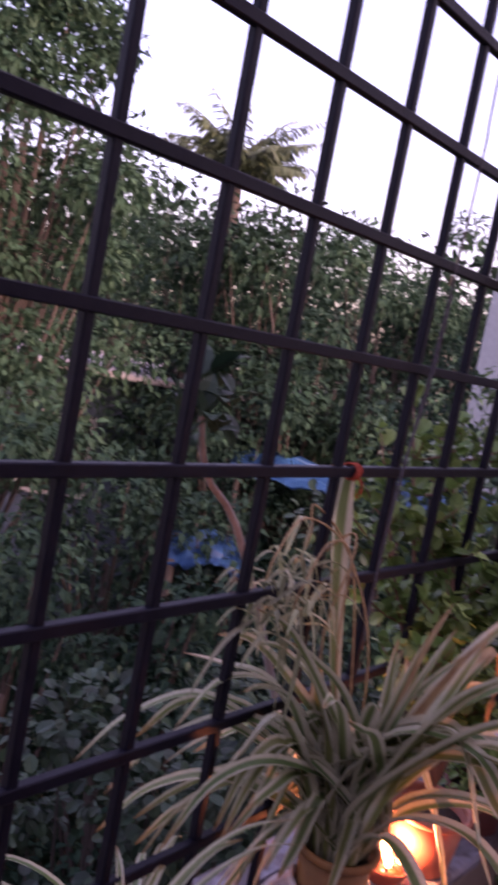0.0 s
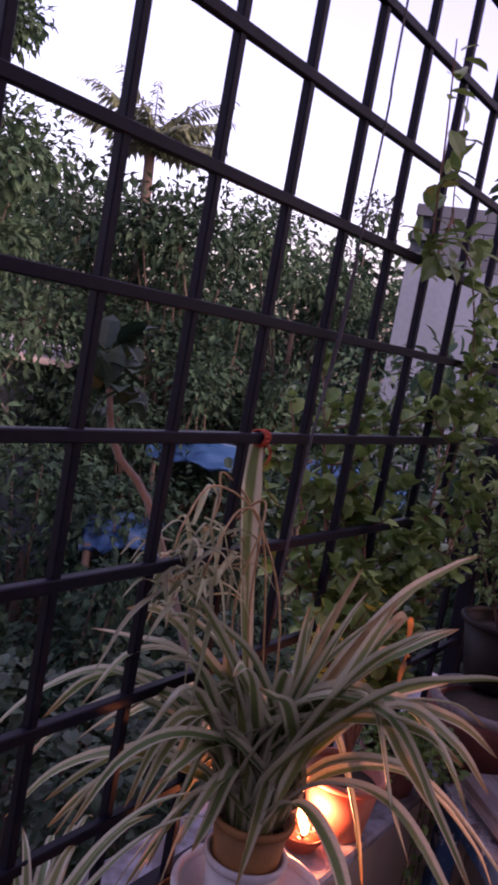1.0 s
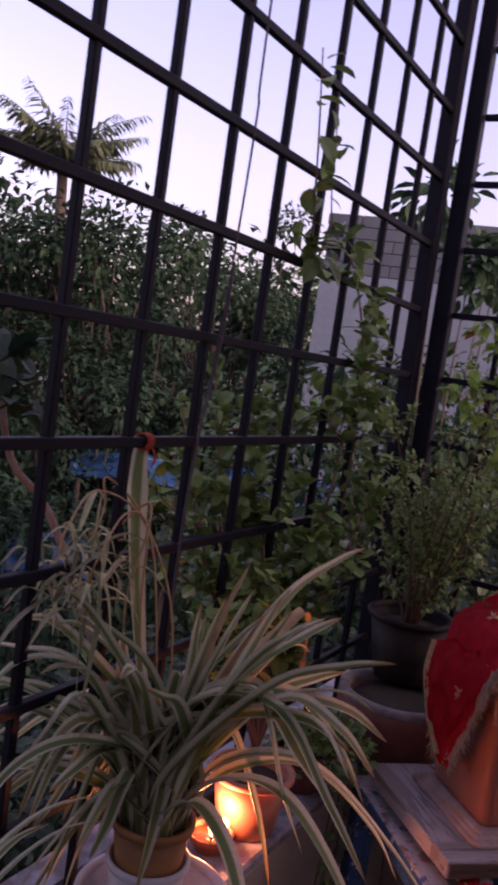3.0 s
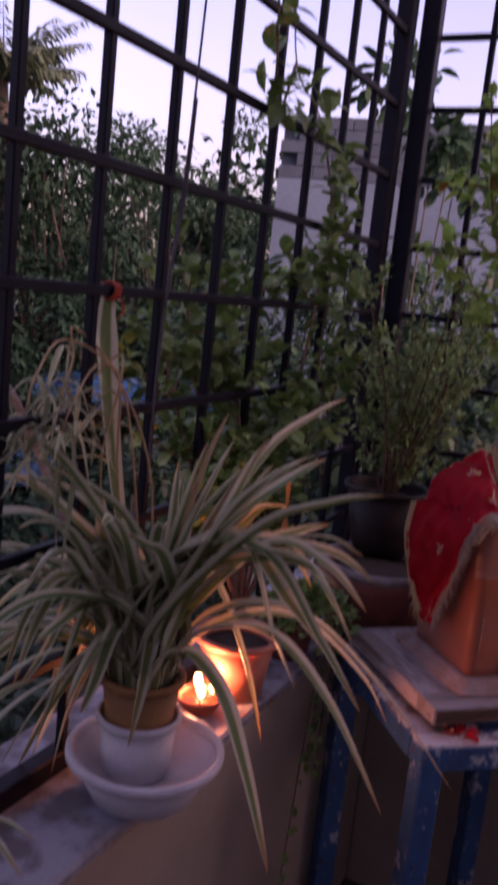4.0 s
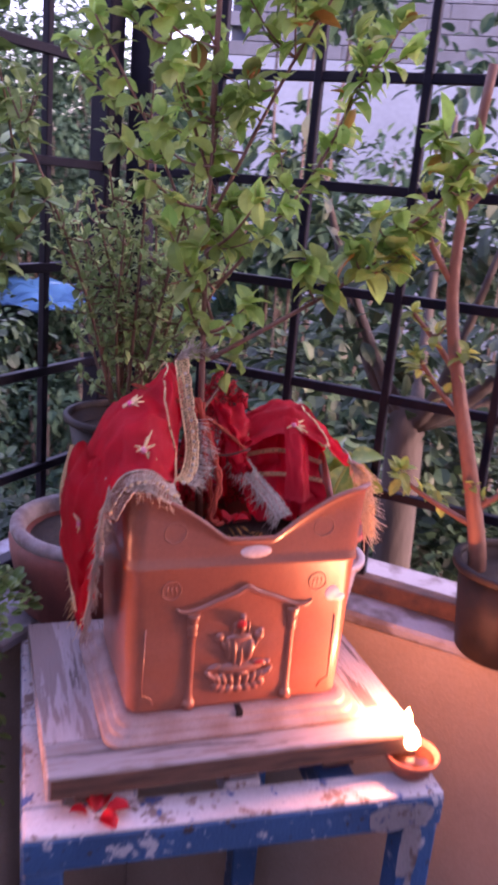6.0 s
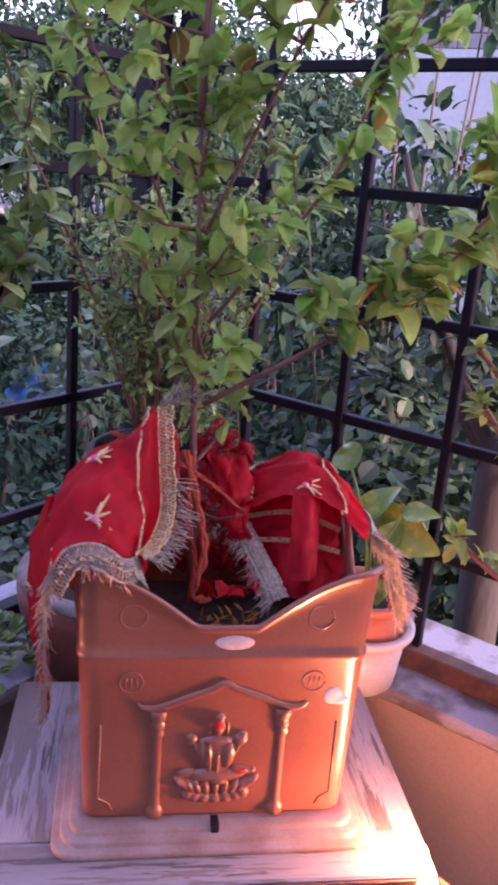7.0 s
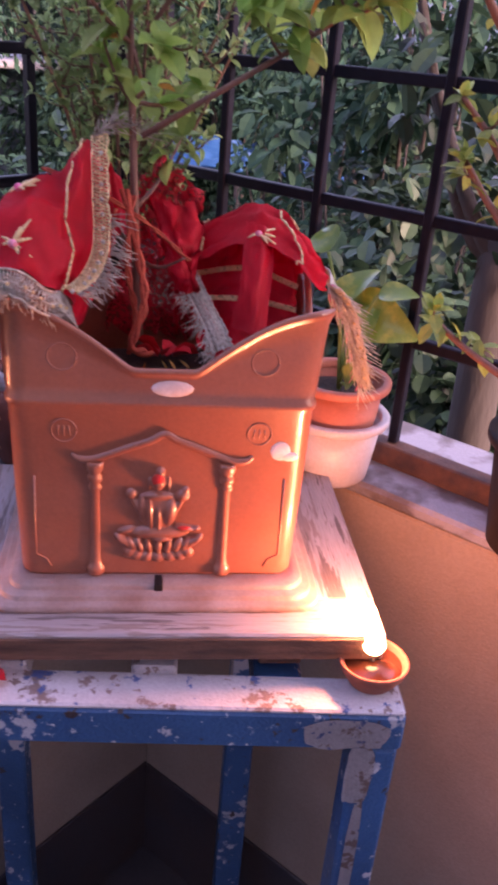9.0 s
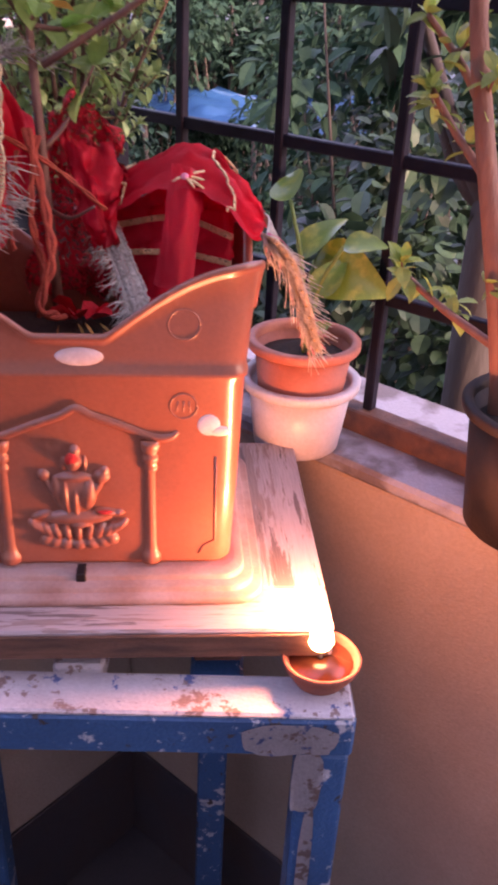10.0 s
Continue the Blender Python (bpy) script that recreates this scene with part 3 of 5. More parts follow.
def relief_bosses():
    """Bosses of the moulded relief: across, up, half width, half height, tilt in degrees, height."""
    b = [(-0.0025, 0.1215, 0.0066, 0.0088, 0, 0.0085), (-0.001, 0.1305, 0.0045, 0.0055, 0, 0.0060),
         (0.0065, 0.119, 0.0022, 0.0085, 0, 0.0035), (-0.0105, 0.119, 0.0022, 0.0080, 0, 0.0030),
         (-0.003, 0.092, 0.0175, 0.0200, 0, 0.0060), (-0.009, 0.090, 0.0028, 0.0180, 4, 0.0085), (-0.0015, 0.086, 0.0024, 0.0160, 0, 0.0085),
         (0.0085, 0.091, 0.0065, 0.0150, -6, 0.0085), (-0.016, 0.094, 0.0040, 0.0150, 6, 0.0065), (-0.003, 0.107, 0.0150, 0.0045, 0, 0.0060),
         (0.0150, 0.096, 0.0032, 0.0130, -28, 0.0055), (0.0190, 0.1075, 0.0070, 0.0065, 0, 0.0060), (0.0215, 0.113, 0.0040, 0.0040, 0, 0.0045),
         (-0.0215, 0.097, 0.0030, 0.0120, 24, 0.0045), (-0.0265, 0.1085, 0.0055, 0.0060, 0, 0.0045),
         (-0.002, 0.0690, 0.0285, 0.0070, 0, 0.0070), (0.022, 0.0745, 0.0100, 0.0034, -8, 0.0070), (0.0325, 0.0735, 0.0042, 0.0026, 0, 0.0055), (-0.030, 0.0715, 0.0095, 0.0040, 14, 0.0050), (0.001, 0.0640, 0.0100, 0.0040, 0, 0.0085)]
    for k in range(11):
        a = (k - 5) * 0.25
        b.append((-0.001 + 0.036 * math.sin(a), 0.0545 + 0.010 * (1 - math.cos(a)), 0.0040, 0.0085, -48 * math.sin(a), 0.0062))
    for k in range(7):
        a = (k - 3) * 0.36
        b.append((-0.001 + 0.030 * math.sin(a), 0.0425 + 0.010 * (1 - math.cos(a)), 0.0068, 0.0060, -58 * math.sin(a), 0.0058))
    return b


def relief(x0, x1, z0, z1, step):
    """One moulded sheet on the front: the highest boss at each point, sunk into the wall all round."""
    nx, nz = int((x1 - x0) / step) + 1, int((z1 - z0) / step) + 1
    X, Z = np.meshgrid(x0 + np.arange(nx) * step, z0 + np.arange(nz) * step)
    Hgt = np.full(X.shape, -0.0012)
    for bx, bz, wx, wz, tilt, hh in relief_bosses():
        c, q = math.cos(radians(tilt)), math.sin(radians(tilt))
        u, v = ((X - bx) * c + (Z - bz) * q) / wx, (-(X - bx) * q + (Z - bz) * c) / wz
        Hgt = np.maximum(Hgt, hh * np.clip(1.05 - u * u - v * v, 0, None) ** 0.5 - 0.0012)
    for _ in range(2):
        Hgt[1:-1, 1:-1] = (Hgt[1:-1, 1:-1] * 2 + Hgt[:-2, 1:-1] + Hgt[2:, 1:-1] + Hgt[1:-1, :-2] + Hgt[1:-1, 2:]) / 6
    verts = [on_front(X[r, c], Z[r, c], Hgt[r, c]) for r in range(nz) for c in range(nx)]
    faces = [(r * nx + c, r * nx + c + 1, (r + 1) * nx + c + 1, (r + 1) * nx + c) for r in range(nz - 1) for c in range(nx - 1)]
    return raw("relief_ornament", verts, faces, COPPERP, planter, True)


relief(-0.046, 0.046, 0.030, 0.140, 0.0008)
verm = bmesh.new()
bead(verm, on_front(-0.003, 0.1245, 0.0040), 0.0055, 0.0036, 0.0062)
part("vermilion_mark", verm, VERMILION, planter, "red vermilion daub")
verm = bmesh.new()
bead(verm, on_front(0.021, 0.0755, 0.0035), 0.0060, 0.0026, 0.0018)
part("vermilion_smear", verm, VERMILION, planter, "red vermilion smear")
st = bmesh.new()
bead(st, on_front(0.007, 0.2105, 0.0008), 0.0185, 0.0018, 0.0080, 24, 8)
part("sticker", st, STICKER, planter, "pale oval sticker")
st = bmesh.new()
bead(st, on_front(0.104, 0.153, -0.0005), 0.010, 0.0016, 0.010, 14, 8)
bead(st, on_front(0.112, 0.148, -0.0005), 0.009, 0.0016, 0.005, 14, 8)
part("paper_scrap", st, STICKER, planter, "torn pale paper scrap")


# ---------- pots ----------
def round_pot(name, x, y, z, r0, r1, h, mat, label, rim=0.006, lip=0.010, wall=0.005, soil=True, group="flower pots"):
    p = thing(name, Matrix.Translation((x, y, z)), label, "flower pot", group)
    part("shell", lathe([(0, 0), (r0 - 0.004, 0), (r0, 0.004), (r1 - 0.003, h - lip - 0.0002), (r1 - wall + 0.001, h - lip - 0.0002), (r0 - wall + (r1 - r0) * 0.4, h * 0.4), (0, h * 0.38)], 44), mat, p)
    part("rim", lathe([(r1 - wall, h - lip), (r1 + rim - 0.001, h - lip), (r1 + rim, h - lip + 0.002), (r1 + rim, h - 0.002), (r1 + rim - 0.002, h), (r1 - wall + 0.002, h), (r1 - wall, h - 0.003), (r1 - wall, h - lip)], 44), mat, p)
    if soil:
        k = 0.8
        rs = r0 + (r1 - r0) * k - wall - 0.001
        part("soil", lathe([(0, h * k - 0.02), (rs, h * k - 0.02), (rs, h * k), (rs * 0.5, h * k + 0.006), (0, h * k + 0.003)], 24), SOIL, p, "dark soil")
    return p


white_pot = round_pot("white_bowl_pot", 0.123, -1.041, LEDGE_L, 0.068, 0.097, 0.066, WHITEPOT, "shallow white plastic bowl holding an inner pot", soil=False)
sleeve_pot = round_pot("white_inner_pot", 0.108, -1.040, LEDGE_L + 0.0255, 0.044, 0.054, 0.084, WHITEPOT, "white plastic pot standing in a shallow white bowl", 0.002, soil=False)
ochre_pot = round_pot("ochre_nursery_pot", 0.108, -1.040, LEDGE_L + 0.060, 0.040, 0.0535, 0.104, OCHREPOT, "ochre brown nursery pot nested in a white pot", 0.003)
terra_pot = round_pot("terracotta_pot", 0.085, -0.722, LEDGE_L, 0.048, 0.066, 0.105, TERRAP, "small terracotta-coloured pot beside a lit oil lamp")
brown_pot = thing("maroon_clay_pot", Matrix.Translation((0.166, -0.246, LEDGE_L)), "wide maroon clay pot with grey limed rim", "flower pot", "flower pots")
part("shell", lathe([(0, 0), (0.104, 0), (0.110, 0.006), (0.127, 0.095), (0.128, 0.112), (0.122, 0.118), (0.118, 0.119), (0, 0.06)], 48), MAROON, brown_pot)
part("rim", lathe([(0.109, 0.108), (0.123, 0.116), (0.127, 0.124), (0.126, 0.132), (0.119, 0.135), (0.109, 0.132), (0.105, 0.120), (0.105, 0.108)], 48), GREYRIM, brown_pot, "grey limed rim")
part("soil", lathe([(0, 0.09), (0.104, 0.09), (0.104, 0.108), (0.05, 0.115), (0, 0.112)], 32), SOIL, brown_pot, "dark soil")
black_pot = round_pot("black_nursery_pot", 0.130, -0.135, 0.924, 0.066, 0.090, 0.145, BLACKP, "black plastic nursery pot standing in a clay pot")
white_pot2 = round_pot("white_sleeve_pot", 0.464, -0.084, LEDGE_Z, 0.050, 0.063, 0.088, WHITEPOT, "white plastic outer pot on the ledge", soil=False)
pothos_pot = round_pot("terracotta_inner_pot", 0.466, -0.086, LEDGE_Z + 0.030, 0.044, 0.058, 0.105, TERRAP, "terracotta-coloured plastic pot in a white pot")
right_pot = round_pot("black_nursery_pot", 0.745, -0.055, LEDGE_Z, 0.066, 0.082, 0.138, BLACKP, "mud-stained black nursery pot on the ledge")
side_pot = round_pot("black_ledge_pot", 0.060, -1.370, LEDGE_L, 0.050, 0.064, 0.085, BLACKP, "small black pot with a striped spider plant")
trail_pot = round_pot("brown_trailing_pot", 0.085, -0.520, LEDGE_L, 0.045, 0.058, 0.075, MAROON, "small brown pot with trailing plant")


# ---------- oil lamps ----------
def oil_lamp(x, y, z, label, flames, fat=1.0):
    d = thing("oil_lamp", Matrix.Translation((x, y, z)), label, "oil lamp", "clay oil lamps")
    part("bowl", lathe([(0, 0), (0.020, 0), (0.024, 0.003), (0.034, 0.020), (0.0365, 0.028), (0.035, 0.030), (0.032, 0.028), (0.026, 0.014), (0, 0.010)], 36, wobble=0.015), TERRA, d)
    part("oil", lathe([(0, 0.0235), (0.0295, 0.0235), (0.0295, 0.0225), (0, 0.0215)], 28), OIL, d, "glossy lamp oil")
    for fx, fy, hz in flames:
        wick = part("wick", tube([(fx * 0.2, fy * 0.2, 0.025), (fx, fy, 0.030), (fx, fy, 0.036)], 0.0022, 8), CHARRED, d, "charred cotton wick")
        prof = [(0, 0.033), (0.0045, 0.037), (0.0062, 0.044), (0.0050, 0.053), (0.0025, 0.033 + hz * 0.8), (0, 0.033 + hz)]
        part("flame", lathe([(r * fat, h) for r, h in prof], 14, fx, fy), FLAME, wick, "small yellow flame")
    return d


oil_lamp(0.075, -0.815, LEDGE_L, "clay oil lamp burning on the ledge between pots", [(0.0, -0.004, 0.030), (0.018, 0.008, 0.022), (-0.014, 0.014, 0.022), (0.012, -0.018, 0.018)])
stool_lamp = oil_lamp(0.702, -0.352, 0.79, "clay oil lamp burning on the stool corner", [(-0.014, 0.008, 0.052), (-0.004, 0.002, 0.030)], 2.0)

# bare white paint patch on the stool's front corner
pb = bmesh.new()
for k, (x0, z0, w, hgt) in enumerate(((0.375, SH - 0.042, 0.078, 0.034), (0.418, SH - 0.115, 0.026, 0.075), (0.430, SH - 0.30, 0.012, 0.19))):
    ring = []
    for i in range(22):
        a = math.tau * i / 22
        q = 1 + 0.22 * noise.noise(Vector((math.cos(a) * 2, math.sin(a) * 2, k * 5.0)))
        c, s = math.cos(a), math.sin(a)
        ring.append(pb.verts.new((min(x0 + w / 2 + w / 2 * q * math.copysign(abs(c) ** 0.6, c), SW - 0.003), -0.0012 if z0 > SH - 0.1 else 0.0008, z0 + hgt / 2 + hgt / 2 * q * math.copysign(abs(s) ** 0.6, s))))
    pb.faces.new(ring)
bmesh.ops.solidify(pb, geom=pb.faces[:], thickness=0.0008)
part("paint_patch", pb, WHITEP, stool, "patch of bare white undercoat")
stool_lamp.scale = (0.9, 0.9, 0.9)

# ---------- ground, far walls ----------
GROUND = -4.2
gr = bmesh.new()
N = 40
gv = [[gr.verts.new(((i - N / 2) * 15, (j - N / 2) * 15, GROUND + 0.25 * noise.noise(Vector((i * 0.7, j * 0.7, 0))))) for j in range(N + 1)] for i in range(N + 1)]
for i in range(N):
    for j in range(N):
        gr.faces.new((gv[i][j], gv[i + 1][j], gv[i + 1][j + 1], gv[i][j + 1]))
structure("ground", gr, EARTH, "dark earth and grass below the balcony", "ground")

# neighbour's building: whitewashed wall with bare concrete blocks above
nb = thing("neighbour_building", pose(-3.73, 6.98, GROUND, 0, 0, 12), "neighbouring building with bare concrete-block parapet over whitewash", "building")
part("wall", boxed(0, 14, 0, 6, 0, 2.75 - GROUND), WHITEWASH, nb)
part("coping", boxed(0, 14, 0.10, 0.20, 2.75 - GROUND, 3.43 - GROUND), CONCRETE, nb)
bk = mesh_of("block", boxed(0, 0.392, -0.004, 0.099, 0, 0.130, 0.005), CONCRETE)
for row in range(5):
    for c in range(24):
        ob = new("block", bk)
        ob.parent = nb
        ob.location = (c * 0.4 + (0.2 if row % 2 else 0), 0.0, 2.755 - GROUND + row * 0.136)

# low house and blue sheets seen between the trees
hs = thing("low_house", pose(-12.6, 2.4, GROUND, 0, 0, 51), "low grey house with sheet roof among trees", "house")
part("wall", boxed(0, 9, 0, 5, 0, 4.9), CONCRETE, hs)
rf = bmesh.new()
box(rf, -0.5, 9.5, -0.8, 5.4, 4.9, 5.0, 0.02)
part("roof", rf, SHEETM, hs, "grey sheet roof")
for i, x in enumerate((1.2, 4.0, 6.6)):
    w = part("window", boxed(x, x + 1.1, -0.06, 0.02, 2.9, 4.2, 0.01), SHEETM, hs)
    part("pane", boxed(x + 0.08, x + 1.02, -0.075, -0.061, 2.98, 4.12), BLACKP, w)


def tarp(x, y, z, rz, w, d, label):
    bm = bmesh.new()
    n = 14
    g = [[bm.verts.new((w * (i / n - 0.5), d * (j / n - 0.5), 0.12 * noise.noise(Vector((i * 0.6, j * 0.6, x))) - 0.15 * abs(i / n - 0.5))) for j in range(n + 1)] for i in range(n + 1)]
    for i in range(n):
        for j in range(n):
            bm.faces.new((g[i][j], g[i + 1][j], g[i + 1][j + 1], g[i][j + 1])).smooth = True
    bmesh.ops.solidify(bm, geom=bm.faces[:], thickness=0.02)
    ob = part("tarpaulin_roof", bm, TARP)
    ob.matrix_world = pose(x, y, z, 16, 0, rz)
    tagged(ob, label, "tarpaulin", "blue tarpaulins")
    for sx in (-0.4, 0.4):
        for sy in (-0.4, 0.4):
            part("pole", tube([(w * sx, d * sy, -0.05), (w * sx, d * sy, -(z - GROUND) + 0.0)], 0.03, 6), TRUNK, ob)
    return ob


tarp(-4.9, 5.4, 0.28, 35, 1.3, 0.7, "bright blue tarpaulin stretched over a yard shelter")
tarp(-3.1, 5.6, 0.40, 28, 1.3, 0.8, "bright blue tarpaulin stretched over a yard shelter")
tarp(-3.5, 2.7, 0.0, 41, 0.6, 0.5, "small blue tarpaulin between shrubs")


# ---------- trees ----------
def tree(name, x, y, base, height, spread, mat, leaf, count, seed, label, low=0.15, outline=OVAL, trunk=0.14, clumps=26, category="tree"):
    rng = random.Random(seed)
    t = thing(name, Matrix.Translation((x, y, base)), label, category, "trees beyond the grille")
    top = Vector((rng.uniform(-0.3, 0.3), rng.uniform(-0.3, 0.3), height * 0.8))
    bm = bmesh.new()
    stem = curve_points([(0, 0, 0), (rng.uniform(-.15, .15), rng.uniform(-.15, .15), height * 0.35), tuple(top)], 8)
    tube(stem, [trunk * (1 - 0.8 * i / 7) for i in range(8)], 8, bm)
    places = []
    for c in range(clumps):
        u = low + (1 - low) * rng.random()
        ang = rng.uniform(0, math.tau)
        reach = spread * (0.35 + 0.65 * math.sin(math.pi * min(1, 0.15 + u * 0.8))) * rng.uniform(0.25, 1.0)
        cc = Vector((math.cos(ang) * reach, math.sin(ang) * reach, height * u * rng.uniform(0.92, 1.06)))
        base_p = stem[min(7, int(7 * min(1, u * 0.8)))]
        tube(curve_points([base_p, base_p.lerp(cc, 0.5) + Vector((0, 0, -0.1)), cc], 5), [trunk * 0.3, trunk * 0.22, trunk * 0.15, trunk * 0.1, trunk * 0.04], 5, bm)
        rad = spread * rng.uniform(0.16, 0.34)
        for k in range(count // clumps):
            d = ball_dir(rng)
            p = cc + Vector((d.x, d.y, d.z * 0.75)) * rad * rng.random() ** 0.45
            dd = (d + Vector((0, 0, -0.3)) + ball_dir(rng) * 0.7)
            places.append((p, dd, leaf * rng.uniform(0.6, 1.3)))
    part("trunk", bm, TRUNK, t)
    scatter_leaves("crown", places, outline, mat, t, rng, 0.25)
    return t


def at_angle(az, d):
    return 0.6 + d * math.sin(radians(az)), -1.95 + d * math.cos(radians(az))


SPECS = [  # azimuth, distance, crown top elevation, spread, leaf length, count, material, low
    (-58, 9.0, 18.5, 2.0, 0.15, 6500, LEAF_TREE, 0.5),
    (-50, 20.0, 8.5, 3.2, 0.2, 4200, LEAF_TREE, 0.15),
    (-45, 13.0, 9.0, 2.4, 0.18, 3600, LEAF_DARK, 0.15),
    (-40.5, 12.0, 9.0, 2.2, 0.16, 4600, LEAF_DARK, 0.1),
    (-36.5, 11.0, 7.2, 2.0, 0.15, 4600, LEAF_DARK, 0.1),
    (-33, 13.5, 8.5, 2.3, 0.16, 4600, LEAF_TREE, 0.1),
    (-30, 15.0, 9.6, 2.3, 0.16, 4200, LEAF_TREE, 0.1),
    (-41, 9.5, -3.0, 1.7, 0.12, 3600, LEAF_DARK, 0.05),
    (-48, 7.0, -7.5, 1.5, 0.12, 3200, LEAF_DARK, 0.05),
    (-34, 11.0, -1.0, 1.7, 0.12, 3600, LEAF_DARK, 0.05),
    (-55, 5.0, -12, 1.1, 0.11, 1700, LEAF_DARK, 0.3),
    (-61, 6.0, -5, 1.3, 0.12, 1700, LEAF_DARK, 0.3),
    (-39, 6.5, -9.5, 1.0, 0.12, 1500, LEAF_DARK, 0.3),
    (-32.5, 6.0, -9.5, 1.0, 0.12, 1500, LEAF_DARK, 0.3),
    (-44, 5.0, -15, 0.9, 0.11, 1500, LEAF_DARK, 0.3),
    (-26, 6.8, 1.0, 1.1, 0.10, 2600, LEAF_TREE, 0.05),
    (-21, 6.4, 2.4, 1.1, 0.10, 2400, LEAF_DARK, 0.1),
    (-15, 6.6, 3.0, 1.1, 0.10, 2400, LEAF_TREE, 0.1),
    (-9, 6.5, 3.6, 1.1, 0.10, 2400, LEAF_DARK, 0.1),
    (-3, 6.8, 3.2, 1.1, 0.10, 2200, LEAF_TREE, 0.1),
    (3, 6.8, 3.6, 1.1, 0.10, 2000, LEAF_DARK, 0.1),
]
for i, (az, d, el, sp, leaf, cnt, mat, low) in enumerate(SPECS):
    x, y = at_angle(az, d)
    topz = 1.55 + d * math.tan(radians(el))
    tree("broadleaf_tree", x, y, GROUND, topz - GROUND - 0.3, sp, mat, leaf * 0.8, int(cnt * 3.4), 100 + i, "dense dark green broadleaf tree at dusk", low, SIMPLE, 0.14, 60)

# shrubs right outside the grille
NEAR = [  # x, y, base, height, spread, leaf, count, material
    (-1.0, -0.2, GROUND, 4.95, 0.75, 0.046, 5400, LEAF_HEDGE),
    (-1.3, 0.9, GROUND, 4.9, 0.8, 0.046, 4800, LEAF_HEDGE),
    (-0.9, -1.3, GROUND, 4.75, 0.6, 0.046, 3900, LEAF_HEDGE),
    (0.2, 1.1, GROUND, 5.2, 0.8, 0.046, 6300, LEAF_HEDGE),
    (1.2, 1.3, GROUND, 5.5, 0.9, 0.046, 5700, LEAF_HEDGE),
    (-0.1, 0.75, GROUND, 5.15, 0.6, 0.046, 5100, LEAF_HEDGE),
    (0.6, 1.0, GROUND, 5.6, 0.7, 0.046, 6300, LEAF_HEDGE),
    (-0.8, 2.0, GROUND, 5.3, 0.8, 0.046, 5400, LEAF_HEDGE),
    (-0.5, 1.9, GROUND, 6.6, 0.75, 0.085, 3400, LEAF_TREE),
    (0.35, 2.6, GROUND, 6.3, 0.9, 0.085, 3200, LEAF_TREE),
]
for i, (x, y, b, h, sp, leaf, cnt, mat) in enumerate(NEAR):
    tree("garden_shrub", x, y, b, h, sp, mat, leaf, cnt, 300 + i, "leafy dark green shrub just outside the grille", 0.5, ROUND if i < 8 else OVAL, 0.06, 34, "shrub")


# ---------- palm ----------
px, py = at_angle(-43.8, 17.0)
palm = thing("coconut_palm", Matrix.Translation((px, py, GROUND)), "tall coconut palm rising over the trees", "palm tree", "trees beyond the grille")
PH = 4.75 - GROUND
part("trunk", tube(curve_points([(0, 0, 0), (0.2, 0.1, PH * 0.5), (0, 0, PH)], 8), [0.17, 0.15, 0.14, 0.13, 0.12, 0.12, 0.11, 0.1], 8), TRUNK, palm)
rng = random.Random(5)
for k in range(22):
    a = math.tau * k * 5 / 22 + rng.uniform(-.2, .2)
    up = 0.45 + 1.08 * k / 21
    L = rng.uniform(1.3, 1.8)
    pts = [Vector((math.cos(a) * L * s * math.cos(up * (1 - s * 0.6)), math.sin(a) * L * s * math.cos(up * (1 - s * 0.6)), PH + L * (s * math.sin(up) - 0.62 * s * s * (0.35 + 0.35 * math.cos(up))))) for s in [i / 11 for i in range(12)]]
    bm = tube(pts, [0.03 - 0.0024 * i for i in range(12)], 5)
    fr = part("frond", bm, LEAF_PALM, palm)
    places = []
    for i in range(1, 11):
        for q in range(4):
            p = pts[i].lerp(pts[i + 1], q / 4)
            d = (pts[i + 1] - pts[i]).normalized()
            s = d.cross(Vector((0, 0, 1))).normalized()
            for sg in (-1, 1):
                places.append((p, s * sg * rng.uniform(0.5, 1) + d * 0.8 + Vector((0, 0, -rng.uniform(0.3, 1.1))), 0.5 * rng.uniform(0.6, 1.1) * (1 - abs(i - 5) / 9)))
    tagged(scatter_leaves("frond_blade", places, NARROW, LEAF_PALM, fr, rng, 0.2), kind="stuff")

# far woods behind the yard, too far to tell apart
rng = random.Random(77)
places = []
for c in range(420):
    az, d = rng.uniform(-70, 25), rng.uniform(20, 27)
    x, y = 0.6 + d * math.sin(radians(az)), -1.95 + d * math.cos(radians(az))
    top = 1.5 + d * math.tan(radians(6.0 + 1.6 * noise.noise(Vector((az * 0.25, 0, 0)))))
    cc = Vector((x, y, top - (top - GROUND) * rng.random() ** 1.6))
    for k in range(75):
        dd = ball_dir(rng)
        places.append((cc + dd * 1.5 * rng.random() ** 0.4, dd + ball_dir(rng) * 0.6, rng.uniform(0.28, 0.5)))
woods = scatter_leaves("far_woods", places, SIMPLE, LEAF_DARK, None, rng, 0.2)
tagged(woods, "dense dark woods closing the distance", "woods", kind="stuff")

# bare trunk close outside the back grille
tr = thing("young_tree", Matrix.Translation((0.45, 0.42, GROUND)), "slim grey-brown tree trunk just outside the grille", "tree", "trees beyond the grille")
TH = 1.05 - GROUND
part("trunk", tube(curve_points([(0.06, 0.0, 0), (0.05, 0.02, TH * 0.6), (0.0, 0.0, TH * 0.9), (-0.02, 0.01, TH)], 14), [0.05 - 0.001 * i for i in range(14)], 12), TRUNK, tr)
rng = random.Random(91)
bm, places = bmesh.new(), []
